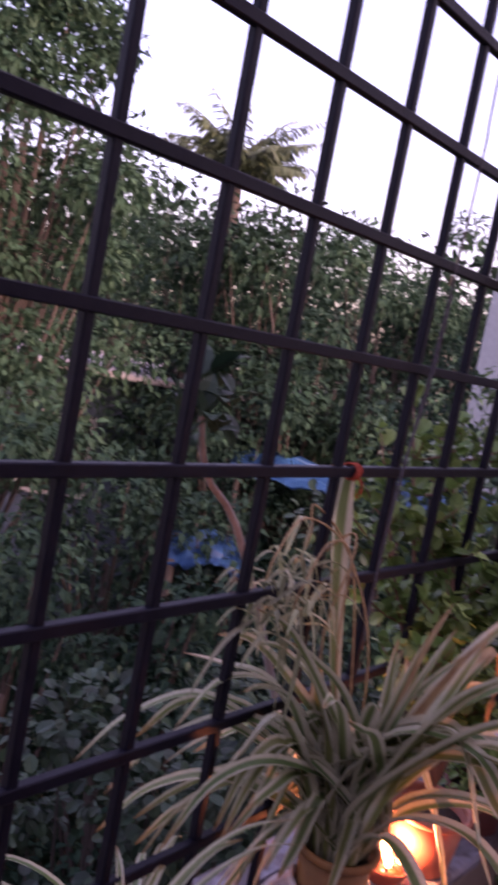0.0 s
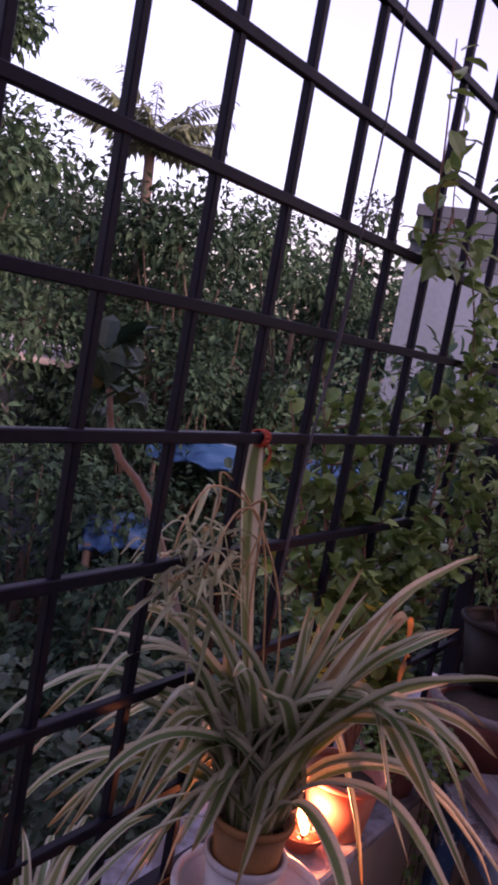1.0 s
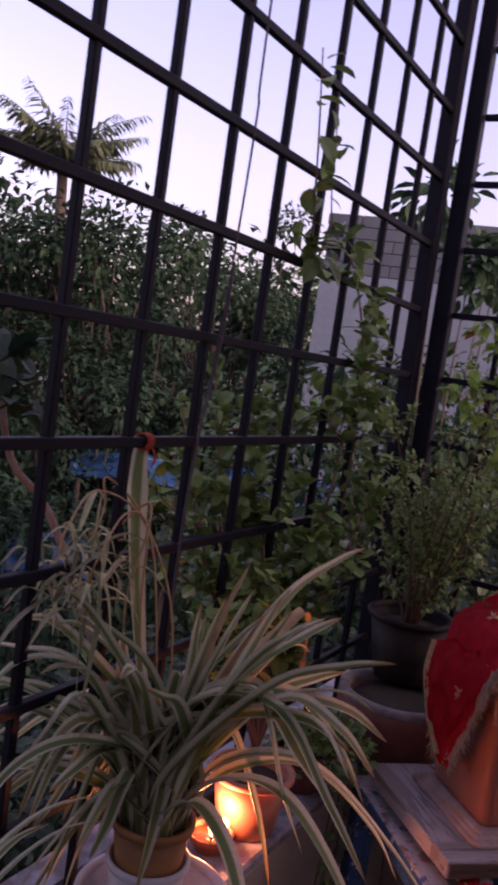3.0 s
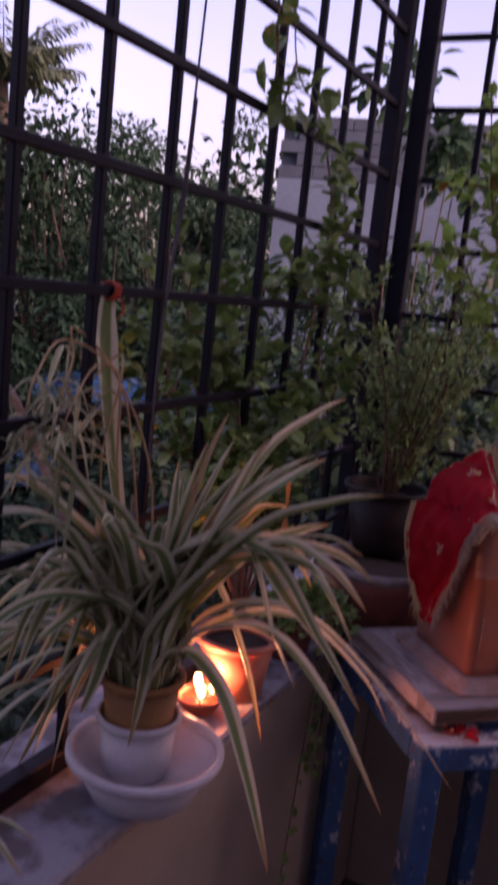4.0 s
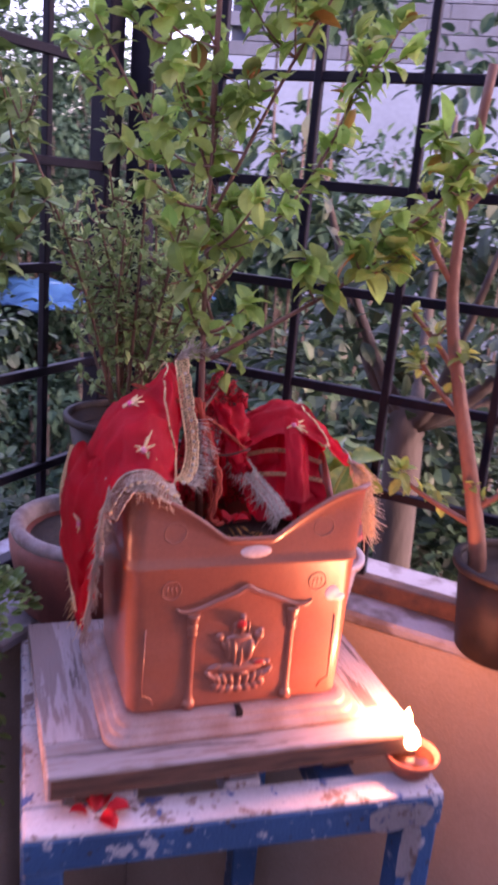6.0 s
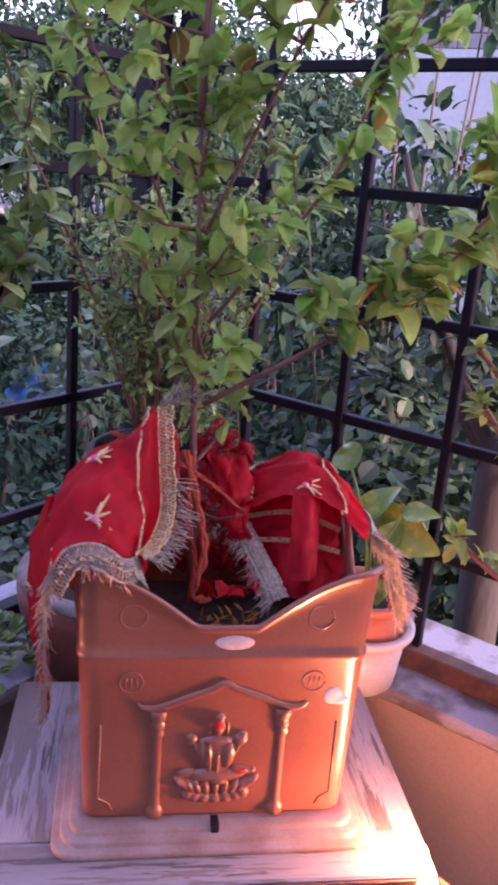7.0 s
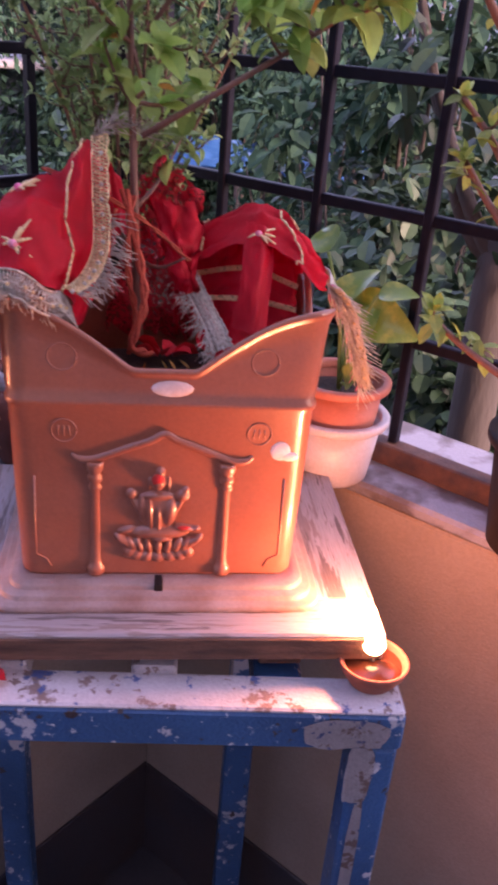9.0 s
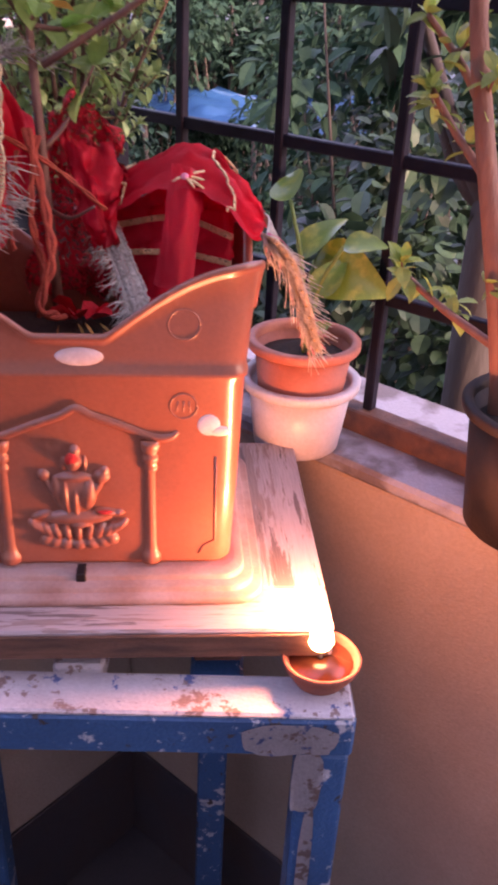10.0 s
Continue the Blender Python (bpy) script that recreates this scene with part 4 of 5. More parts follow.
for k in range(7):
    a = rng.uniform(0, math.tau)
    e = Vector((math.cos(a) * 0.4, math.sin(a) * 0.3 + 0.2, TH + rng.uniform(0.1, 0.6)))
    q = curve_points([(0, 0, TH - 0.05), (e.x * 0.4, e.y * 0.4, TH + 0.05), tuple(e)], 8)
    tube(q, [0.02 - 0.002 * i for i in range(8)], 6, bm)
    for p in q[3:]:
        for c in range(9):
            places.append((p + ball_dir(rng) * 0.07, ball_dir(rng), rng.uniform(0.04, 0.07)))
part("limb", bm, TRUNK, tr)
tagged(scatter_leaves("crown", places, OVAL, LEAF_HEDGE, tr, rng), kind="stuff")

# ---------- spider plant ----------
def stripe_material():
    """Green blade with pale margins; the x of the leaf's own frame runs across it."""
    m = bpy.data.materials.new("striped_blade")
    m.use_nodes = True
    n, l = m.node_tree.nodes, m.node_tree.links
    b, out = n["Principled BSDF"], n["Material Output"]
    uv = n.new("ShaderNodeUVMap")
    sep = n.new("ShaderNodeSeparateXYZ")
    l.new(uv.outputs["UV"], sep.inputs[0])
    sub = n.new("ShaderNodeMath"); sub.operation = 'SUBTRACT'; sub.inputs[1].default_value = 0.5
    ab = n.new("ShaderNodeMath"); ab.operation = 'ABSOLUTE'
    l.new(sep.outputs["X"], sub.inputs[0]); l.new(sub.outputs[0], ab.inputs[0])
    mr = n.new("ShaderNodeMapRange")
    mr.inputs["From Min"].default_value, mr.inputs["From Max"].default_value = 0.20, 0.30
    l.new(ab.outputs[0], mr.inputs["Value"])
    info = n.new("ShaderNodeObjectInfo")
    green = n.new("ShaderNodeMix"); green.data_type = 'RGBA'
    green.inputs["A"].default_value, green.inputs["B"].default_value = (0.09, 0.165, 0.05, 1), (0.19, 0.20, 0.065, 1)
    l.new(info.outputs["Random"], green.inputs["Factor"])
    mix = n.new("ShaderNodeMix"); mix.data_type = 'RGBA'
    mix.inputs["B"].default_value = (0.52, 0.50, 0.35, 1)
    l.new(green.outputs["Result"], mix.inputs["A"])
    l.new(mr.outputs["Result"], mix.inputs["Factor"])
    dry = n.new("ShaderNodeMix"); dry.data_type = 'RGBA'
    dry.inputs["B"].default_value = (0.30, 0.15, 0.05, 1)
    tip = n.new("ShaderNodeMapRange")
    tip.inputs["From Min"].default_value, tip.inputs["From Max"].default_value = 0.86, 1.0
    l.new(sep.outputs["Y"], tip.inputs["Value"])
    l.new(tip.outputs["Result"], dry.inputs["Factor"])
    l.new(mix.outputs["Result"], dry.inputs["A"])
    nz = n.new("ShaderNodeTexNoise"); nz.inputs["Scale"].default_value = 60
    hv = n.new("ShaderNodeHueSaturation")
    m2 = n.new("ShaderNodeMapRange"); m2.inputs["To Min"].default_value = 0.7; m2.inputs["To Max"].default_value = 1.25
    l.new(nz.outputs["Fac"], m2.inputs["Value"]); l.new(m2.outputs["Result"], hv.inputs["Value"])
    l.new(dry.outputs["Result"], hv.inputs["Color"])
    l.new(hv.outputs["Color"], b.inputs["Base Color"])
    b.inputs["Roughness"].default_value = 0.45
    tr = n.new("ShaderNodeBsdfTranslucent")
    l.new(hv.outputs["Color"], tr.inputs["Color"])
    ms = n.new("ShaderNodeMixShader"); ms.inputs["Fac"].default_value = 0.3
    l.new(b.outputs["BSDF"], ms.inputs[1]); l.new(tr.outputs["BSDF"], ms.inputs[2])
    l.new(ms.outputs["Shader"], out.inputs["Surface"])
    return m


STRIPED = stripe_material()
PALEBLADE = leaf_material("pale_plantlet_blade", (0.30, 0.31, 0.17), (0.46, 0.42, 0.27), 0.5, 0.3, island=False)
DRYSTEM = material("straw_runner", (0.40, 0.26, 0.12), (0.28, 0.15, 0.07), 0.6, 0, 60, 400, 0.2)


def blade(name, ctrl, width, parent, mat=None, n=22, twist=0.0, label=""):
    """Arching strap leaf along control points, folded along its middle, with UVs across and along."""
    pts = curve_points(ctrl, n)
    bm = bmesh.new()
    uvl = bm.loops.layers.uv.new("UVMap")
    rows = []
    for i, p in enumerate(pts):
        s = i / (n - 1)
        d = (pts[min(i + 1, n - 1)] - pts[max(i - 1, 0)]).normalized()
        side = d.cross(Vector((0, 0, 1)))
        if side.length < 0.15:
            side = Vector((d.y, -d.x, 0)) if abs(d.x) + abs(d.y) > 1e-3 else Vector((1, 0, 0))
        side.normalize()
        side = Matrix.Rotation(twist * s, 3, d) @ side
        nn = side.cross(d)
        w = width * (0.55 + 0.45 * min(1, s * 4)) * (1 - max(0, s - 0.35) / 0.65) ** 0.55 if s < 1 else 0.0
        w = max(w, 0.0006)
        rows.append([(bm.verts.new(p + side * (-w / 2) + nn * w * 0.22), 0.0, s), (bm.verts.new(p + side * (-w / 5)), 0.3, s), (bm.verts.new(p + side * (w / 5)), 0.7, s), (bm.verts.new(p + side * (w / 2) + nn * w * 0.22), 1.0, s)])
    for a, b in zip(rows, rows[1:]):
        for k in range(3):
            q = (a[k], a[k + 1], b[k + 1], b[k])
            f = bm.faces.new([v[0] for v in q])
            f.smooth = True
            for lp, v in zip(f.loops, q):
                lp[uvl].uv = (v[1], v[2])
    return part(name, bm, mat or STRIPED, parent, label)


SPR = Vector((0.108, -1.040, 0.948))
spider = thing("spider_plant", Matrix.Translation(SPR), "large variegated spider plant with striped arching leaves in a pot", "house plant")
rng = random.Random(11)
ALONG, AWAY = Vector((0.89, 0.46, 0)), Vector((-0.46, 0.89, 0))
# clusters of leaf tips: along, up, root height, bulge, how many
for r, u, h, bulge, many in ((0.27, 0.16, 0.13, 0.10, 3), (0.25, 0.10, 0.13, 0.13, 3), (0.27, 0.24, 0.10, 0.12, 2), (0.20, 0.30, 0.08, 0.05, 4), (0.21, 0.03, 0.15, 0.15, 2), (0.10, 0.36, 0.04, 0.02, 5), (0.02, 0.33, 0.04, 0.03, 3), (0.18, -0.05, 0.15, 0.16, 1), (-0.07, 0.06, 0.05, 0.10, 7), (0.05, 0.16, 0.08, 0.08, 3), (-0.02, 0.20, 0.05, 0.08, 5), (-0.08, -0.01, 0.06, 0.09, 5),
                             (-0.12, 0.28, 0.06, 0.06, 5), (-0.20, 0.24, 0.06, 0.09, 4), (-0.26, 0.10, 0.09, 0.14, 6), (-0.33, 0.03, 0.08, 0.15, 6), (-0.30, -0.05, 0.06, 0.15, 5), (-0.16, 0.0, 0.10, 0.13, 5), (-0.12, -0.08, 0.08, 0.13, 4), (-0.04, -0.06, 0.12, 0.12, 2), (0.12, 0.20, 0.06, 0.10, 4)):
    for k in range(many):
        d = rng.uniform(-0.16, 0.13)
        tip = ALONG * (r + rng.uniform(-0.05, 0.05)) + AWAY * d + Vector((0, 0, u - 0.025 - 0.5 * d + rng.uniform(-0.03, 0.03)))
        if SPR.x + tip.x < -0.02 and rng.random() < 0.4:
            tip.x = 0.02 - SPR.x
        root = Vector((rng.uniform(-0.032, 0.032), rng.uniform(-0.032, 0.032), 0.0))
        neck = root * 1.3 + tip * 0.06 + Vector((0, 0, h * rng.uniform(0.7, 1.25)))
        mid = neck.lerp(tip, 0.45) + Vector((0, 0, bulge * rng.uniform(0.35, 0.85)))
        late = neck.lerp(tip, 0.78) + Vector((0, 0, bulge * rng.uniform(0.2, 0.55)))
        blade("leaf", [root, neck, mid, late, tip], rng.uniform(0.019, 0.029), spider, n=24, twist=rng.uniform(-1.3, 1.3))
# dry leaves standing in the clump
for tx, ty, tz in ((0.10, 0.10, 0.33), (0.06, 0.05, 0.36), (0.14, 0.08, 0.30)):
    blade("dry_leaf", [(0.01, 0.01, 0), (tx * 0.3, ty * 0.3, 0.14), (tx * 0.7, ty * 0.7, tz * 0.8), (tx, ty, tz)], 0.016, spider, DRYSTEM, 18, 0.8, "dry brown leaf")
# the long outer leaves that arch towards the stool and over the parapet
for ctrl, w in (([(0.01, 0, 0), (0.03, 0.05, 0.16), (0.075, 0.145, 0.30), (0.115, 0.215, 0.355), (0.136, 0.254, 0.375)], 0.026),
                ([(0.01, 0.01, 0), (0.07, 0.04, 0.10), (0.17, 0.09, 0.115), (0.28, 0.14, 0.02), (0.382, 0.184, -0.112)], 0.025),
                ([(0.01, 0, 0), (0.08, 0.0, 0.09), (0.18, -0.03, 0.13), (0.27, -0.06, 0.09), (0.351, -0.078, -0.003)], 0.027),
                ([(0.01, -0.01, 0), (0.08, -0.05, 0.085), (0.16, -0.10, 0.085), (0.22, -0.14, 0.03), (0.273, -0.175, -0.045)], 0.025),
                ([(0.01, 0.01, 0), (0.07, 0.06, 0.08), (0.15, 0.13, 0.09), (0.23, 0.19, 0.01), (0.27, 0.215, -0.06)], 0.023),
                ([(0.0, 0.01, 0), (0.02, 0.10, 0.13), (0.03, 0.22, 0.19), (0.035, 0.29, 0.19), (0.04, 0.33, 0.17)], 0.024),
                ([(0.0, 0.01, 0), (0.03, 0.09, 0.12), (0.06, 0.17, 0.15), (0.09, 0.24, 0.13), (0.11, 0.28, 0.08)], 0.024)):
    blade("leaf", ctrl, w, spider, n=30, twist=rng.uniform(-0.4, 0.4))
# a broad dry leaf, bent over at its end
blade("dry_leaf", [(0.0, 0.01, 0), (0.01, 0.13, 0.15), (0.025, 0.27, 0.225), (0.03, 0.315, 0.235), (0.034, 0.325, 0.17), (0.034, 0.322, 0.10)], 0.022, spider, DRYSTEM, 26, 0.3, "dry brown leaf bent over at its end")
# a smaller one further along the ledge
spider2 = thing("small_spider_plant", Matrix.Translation((0.060, -1.370, LEDGE_L + 0.068)), "small variegated spider plant in a black pot", "house plant")
for i in range(30):
    a = rng.uniform(0, math.tau)
    ca, sa = math.cos(a), math.sin(a)
    L, ang, p, pts = rng.uniform(0.16, 0.30), rng.uniform(0.6, 1.35), Vector((0, 0, 0)), []
    for s in range(6):
        pts.append(p.copy())
        p = p + Vector((ca * math.cos(ang), sa * math.cos(ang), math.sin(ang))) * L / 5
        ang -= 0.12 + 0.12 * s
    blade("leaf", pts, rng.uniform(0.012, 0.018), spider2, n=16, twist=rng.uniform(-0.6, 0.6))
# leaf tied up to the bar with thread
blade("tied_leaf", [(-0.108, 0.012, 0.492), (-0.098, 0.004, 0.40), (-0.06, 0.0, 0.22), (0.0, 0.01, 0.0)], 0.030, spider, twist=0.3, label="long leaf tied to the grille")
# runners that rise to the bar, bend over and carry a clump of pale plantlets
for k in range(4):
    cx, cy, cz = -0.105 + rng.uniform(-0.01, 0.05), (-0.06, -0.135, -0.10, -0.03)[k], (0.375, 0.355, 0.315, 0.335)[k]
    top = Vector((-0.112 + 0.012 * k, (-0.045, -0.075, -0.03, 0.0)[k], (0.445, 0.432, 0.40, 0.415)[k]))
    part("runner", tube(curve_points([(0, 0, 0), (-0.03 - 0.012 * k, 0.03 - 0.02 * k, 0.25), (-0.085 + 0.01 * k, 0.015 - 0.012 * k, 0.385), tuple(top), (cx, cy + 0.012, cz + 0.035), (cx, cy, cz)], 26), 0.0015, 6), DRYSTEM, spider, "straw-coloured runner")
    for q in range(20):
        d = ball_dir(rng)
        L = rng.uniform(0.04, 0.12)
        e = Vector((cx, cy, cz)) + ball_dir(rng) * 0.022 + Vector((0, 0, -0.05 * rng.random()))
        blade("plantlet_leaf", [e, e + Vector((d.x * L * .5, d.y * L * .6, d.z * L * .5 + 0.01)), e + Vector((d.x * L * 0.8, d.y * L * 1.1, d.z * L * 0.8 - L * 0.25))], rng.uniform(0.005, 0.010), spider, PALEBLADE, n=9)
thread = thing("tie_thread", Matrix.Translation((0.0, -1.03, 1.44)), "orange thread knotted round a grille bar", "thread")
bm = bmesh.new()
for j in range(4):
    tube([(0.006 + 0.0108 * math.cos(a), 0.004 * j - 0.006 + 0.002 * math.sin(2 * a), 0.0108 * math.sin(a)) for a in [math.tau * i / 16 for i in range(17)]], 0.0016, 6, bm)
part("loop", bm, THREAD, thread)
bm = tube(curve_points([(0.012, 0.004, 0), (0.018, 0.010, -0.018), (0.016, 0.008, -0.034)], 8), 0.0011, 6)
tube(curve_points([(0.012, -0.002, 0), (0.016, 0.014, -0.014), (0.018, 0.013, -0.028)], 8), 0.0011, 6, bm)
part("loose_end", bm, THREAD, thread)


# ---------- leafy potted shrubs ----------
def grow(rng, start, tip, r0, side_count, side_len, leaf_step, leaf, bm, places, bend=0.04, cluster=2, tips=5, r1=0.0012):
    """One stem with side twigs; adds wood to bm and leaves to places."""
    s, t = Vector(start), Vector(tip)
    mid = s.lerp(t, 0.5) + Vector((rng.uniform(-bend, bend), rng.uniform(-bend, bend), 0))
    pts = curve_points([s, mid, t], 12)
    tube(pts, [r0 + (r1 - r0) * i / 11 for i in range(12)], 7, bm)
    lines = [pts[4:]]
    for k in range(side_count):
        i = rng.randint(2, 10)
        d = ball_dir(rng)
        d.z = abs(d.z) * 0.7 + 0.15
        e = pts[i] + d.normalized() * side_len * rng.uniform(0.5, 1.1)
        q = curve_points([pts[i], pts[i].lerp(e, 0.5) + Vector((0, 0, -0.008)), e], 7)
        tube(q, [r0 * 0.4 * (1 - 0.75 * j / 6) + 0.0005 for j in range(7)], 5, bm)
        lines.append(q[1:])
    for ln in lines:
        for a, b in zip(ln, ln[1:]):
            seg = (b - a).length
            for j in range(max(1, int(seg / leaf_step))):
                p = a.lerp(b, rng.random())
                for c in range(cluster):
                    d = ball_dir(rng) + (b - a).normalized() * 0.5
                    places.append((p, d, leaf * rng.uniform(0.55, 1.25)))
        for c in range(tips):
            d = ball_dir(rng) + Vector((0, 0, 0.6))
            places.append((ln[-1], d, leaf * rng.uniform(0.5, 1.0)))


# tulsi in the planter
TB = Vector((0.408, -0.372, 1.035))
tulsi = thing("tulsi_plant", Matrix.Translation(TB), "tall holy basil bush with bright green leaves in the planter", "plant")
rng = random.Random(21)
wood, places = bmesh.new(), []
grow(rng, (0, 0, 0), (-0.012, -0.012, 0.50), 0.0050, 14, 0.10, 0.024, 0.029, wood, places, 0.008)
grow(rng, (-0.012, -0.012, 0.46), (-0.015, -0.02, 0.82), 0.0038, 16, 0.12, 0.022, 0.030, wood, places, 0.02)
grow(rng, (0.0, 0.0, 0.20), (0.215, 0.16, 0.40), 0.0030, 7, 0.07, 0.034, 0.036, wood, places, 0.02, 2, 3)
grow(rng, (0.13, 0.10, 0.33), (0.235, 0.13, 0.45), 0.0024, 5, 0.06, 0.034, 0.035, wood, places, 0.02, 2, 3)
grow(rng, (0.0, 0, 0.28), (0.12, 0.09, 0.55), 0.0022, 10, 0.09, 0.022, 0.029, wood, places, 0.02)
grow(rng, (-0.01, 0, 0.36), (0.15, 0.10, 0.72), 0.0022, 11, 0.09, 0.022, 0.030, wood, places, 0.02)
grow(rng, (0.0, 0, 0.24), (-0.14, -0.05, 0.55), 0.002, 9, 0.09, 0.024, 0.026, wood, places, 0.02)
grow(rng, (-0.01, 0, 0.38), (-0.11, -0.05, 0.78), 0.002, 11, 0.09, 0.022, 0.030, wood, places, 0.02)
places = [q for q in places if q[0].z > 0.17]
part("stem", wood, REDSTEM, tulsi, "reddish brown woody stems")
rng.shuffle(places)
lv, lf = leaf_template(BASIL, 0.16)
shapes = []
for k in range(4):
    w = lv.copy()
    w[:, 1] *= (1.0, 1.2, 0.85, 1.1)[k]
    w[:, 2] += -(0.05, 0.12, 0.2, 0.0)[k] * w[:, 0] ** 2
    me = bpy.data.meshes.new("leaf")
    me.from_pydata([tuple(v) for v in w], [], lf)
    me.materials.append(LEAF_TULSI)
    shapes.append(me)
for i, (p, d, s) in enumerate(places[:290]):
    ob = new("leaf", shapes[i % 4])
    ob.parent = tulsi
    fr = leaf_frame(Vector(d) + Vector((0, 0, -0.3)), Vector((rng.uniform(-.5, .5), rng.uniform(-.5, .5), 1)))
    mm = Matrix([list(fr[0]), list(fr[1]), list(fr[2])]).transposed().to_4x4()
    ob.matrix_local = Matrix.Translation(p) @ mm @ Matrix.Scale(s, 4)
tagged(scatter_leaves("foliage", places[290:], BASIL, LEAF_TULSI_J, tulsi, rng, 0.3), kind="stuff")
scatter_leaves("yellowed_leaves", [(p + Vector((0.004, 0, 0)), d, s) for p, d, s in places[5::40]], BASIL, LEAF_YELLOW, tulsi, rng, 0.5)

# grey-green bush in the black pot
bush = thing("basil_bush", Matrix.Translation((0.130, -0.135, 1.035)), "dense grey-green small-leaved basil bush in a black pot", "plant")
rng = random.Random(31)
wood, places = bmesh.new(), []
for k in range(19):
    a = math.tau * k / 19
    r = rng.uniform(0.05, 0.22)
    grow(rng, (0.01 * math.cos(a), 0.01 * math.sin(a), 0), (r * math.cos(a) + 0.05, r * math.sin(a) * 0.9 - 0.05, rng.uniform(0.28, 0.52)), 0.003, 10, 0.07, 0.009, 0.017, wood, places, 0.03)
part("stem", wood, BARK, bush)
tagged(scatter_leaves("foliage", places, OVAL, LEAF_BASIL, bush, rng, 0.2), kind="stuff")

# jade bush in the terracotta pot
jade = thing("jade_bush", Matrix.Translation((0.085, -0.722, LEDGE_L + 0.085)), "upright jade bush with round green leaves and red stem", "plant")
rng = random.Random(41)
wood, places = bmesh.new(), []
for tip, r, n, sl in (((-0.22, 0.06, 0.66), 0.006, 18, 0.12), ((-0.20, -0.06, 0.60), 0.004, 14, 0.11), ((-0.20, 0.20, 0.60), 0.0045, 16, 0.12), ((-0.18, 0.32, 0.60), 0.0045, 16, 0.12), ((-0.02, 0.40, 0.46), 0.004, 14, 0.11), ((-0.14, 0.10, 0.46), 0.004, 12, 0.10), ((-0.06, 0.38, 0.85), 0.004, 8, 0.08), ((-0.12, 0.30, 0.36), 0.004, 12, 0.1)):
    grow(rng, (0, 0.0, 0.05), tip, r, n, sl, 0.014, 0.032, wood, places, 0.03, 2, 4)
part("stem", wood, REDSTEM, jade, "reddish stem")
tagged(scatter_leaves("foliage", places, ROUND, LEAF_JADE, jade, rng, 0.0), kind="stuff")

# bent-stemmed plant in the black pot on the back ledge
bent = thing("desert_rose", Matrix.Translation((0.745, -0.055, LEDGE_Z + 0.10)), "bent brown stemmed plant with sparse lime leaves", "plant")
rng = random.Random(51)
wood, places = bmesh.new(), []
tube(curve_points([(-0.052, 0, 0), (-0.055, -0.005, 0.042), (-0.073, -0.005, 0.115), (-0.097, -0.005, 0.198), (-0.118, -0.005, 0.27), (-0.145, -0.005, 0.384), (-0.150, 0.0, 0.52), (-0.14, 0.0, 0.68)], 26), [0.0135 - 0.0003 * i for i in range(26)], 10, wood)
for a, b in (((-0.06, -0.005, 0.075), (-0.19, 0.005, 0.125)), ((-0.10, 0, 0.22), (-0.18, 0.0, 0.30)), ((-0.12, 0, 0.28), (-0.20, 0.01, 0.36)), ((-0.145, 0, 0.40), (-0.20, -0.02, 0.52)), ((-0.07, 0, 0.1), (0.06, -0.02, 0.22)), ((-0.15, 0, 0.5), (-0.06, 0.0, 0.66))):
    grow(rng, a, b, 0.005, 2, 0.04, 0.03, 0.026, wood, places, 0.02, 1, 7, 0.003)
part("stem", wood, REDSTEM, bent, "knobbly brown stem")
tagged(scatter_leaves("foliage", places, OVAL, LEAF_BRIGHT, bent, rng, 0.0), kind="stuff")

# trailing plant
trail = thing("trailing_plant", Matrix.Translation((0.085, -0.520, LEDGE_L + 0.06)), "small-leaved trailing plant spilling over the parapet", "plant")
rng = random.Random(61)
places = []
for k in range(750):
    d = ball_dir(rng)
    r = rng.random() ** 0.5
    p = Vector((d.x * 0.10 * r + 0.015, d.y * 0.13 * r + 0.04, 0.035 + abs(d.z) * 0.06 * r - 0.05 * r * r))
    places.append((p, d + Vector((0, 0, 0.3)), rng.uniform(0.010, 0.020)))
bm = bmesh.new()
for (y0, y1, L) in ((0.00, -0.04, 0.47), (0.03, 0.03, 0.22), (0.07, 0.08, 0.26)):
    pts = curve_points([(0.03, y0, 0.01), (0.070, y0, -0.03), (0.068, (y0 + y1) / 2, -0.06 - L / 2), (0.064, y1, -0.06 - L)], 16)
    tube(pts, 0.0013, 5, bm)
    for p in pts[3:]:
        for c in range(2):
            places.append((p + Vector((0.002, 0, 0)), Vector((rng.uniform(0.1, 0.6), rng.uniform(-1, 1), rng.uniform(-1, 0.2))), rng.uniform(0.010, 0.022)))
part("vine", bm, BARK, trail)
tagged(scatter_leaves("foliage", places, ROUND, LEAF_JADE, trail, rng, 0.1), kind="stuff")

# pothos
pothos = thing("pothos", Matrix.Translation((0.466, -0.086, LEDGE_Z + 0.115)), "young golden pothos with marbled heart-shaped leaves", "plant")

HEART = ((0.0, 0.0, 0.0), (0.04, 0.16, 0.0), (0.12, 0.27, 0.02), (0.25, 0.335, 0.03), (0.42, 0.325, 0.035), (0.6, 0.25, 0.03), (0.78, 0.15, 0.01), (0.9, 0.07, -0.02), (1.0, 0.0, -0.05))
POTHOS = material("marbled_pothos_leaf", (0.13, 0.22, 0.03), (0.44, 0.43, 0.07), 0.35, 0, 45, 300, 0.05, spread=(0.5, 0.72), spec=0.6)


def big_leaf(p0, tip, size, up, mat, parent, label=""):
    v, f = leaf_template(HEART, 0.18)
    fr = leaf_frame(Vector(tip), Vector(up))
    vs = np.array(p0) + (v * size) @ fr
    ob = raw("leaf", vs, f, mat, parent, True)
    tagged(ob, label)
    sm = ob.modifiers.new("smooth", 'SUBSURF')
    sm.levels = sm.render_levels = 2
    return ob


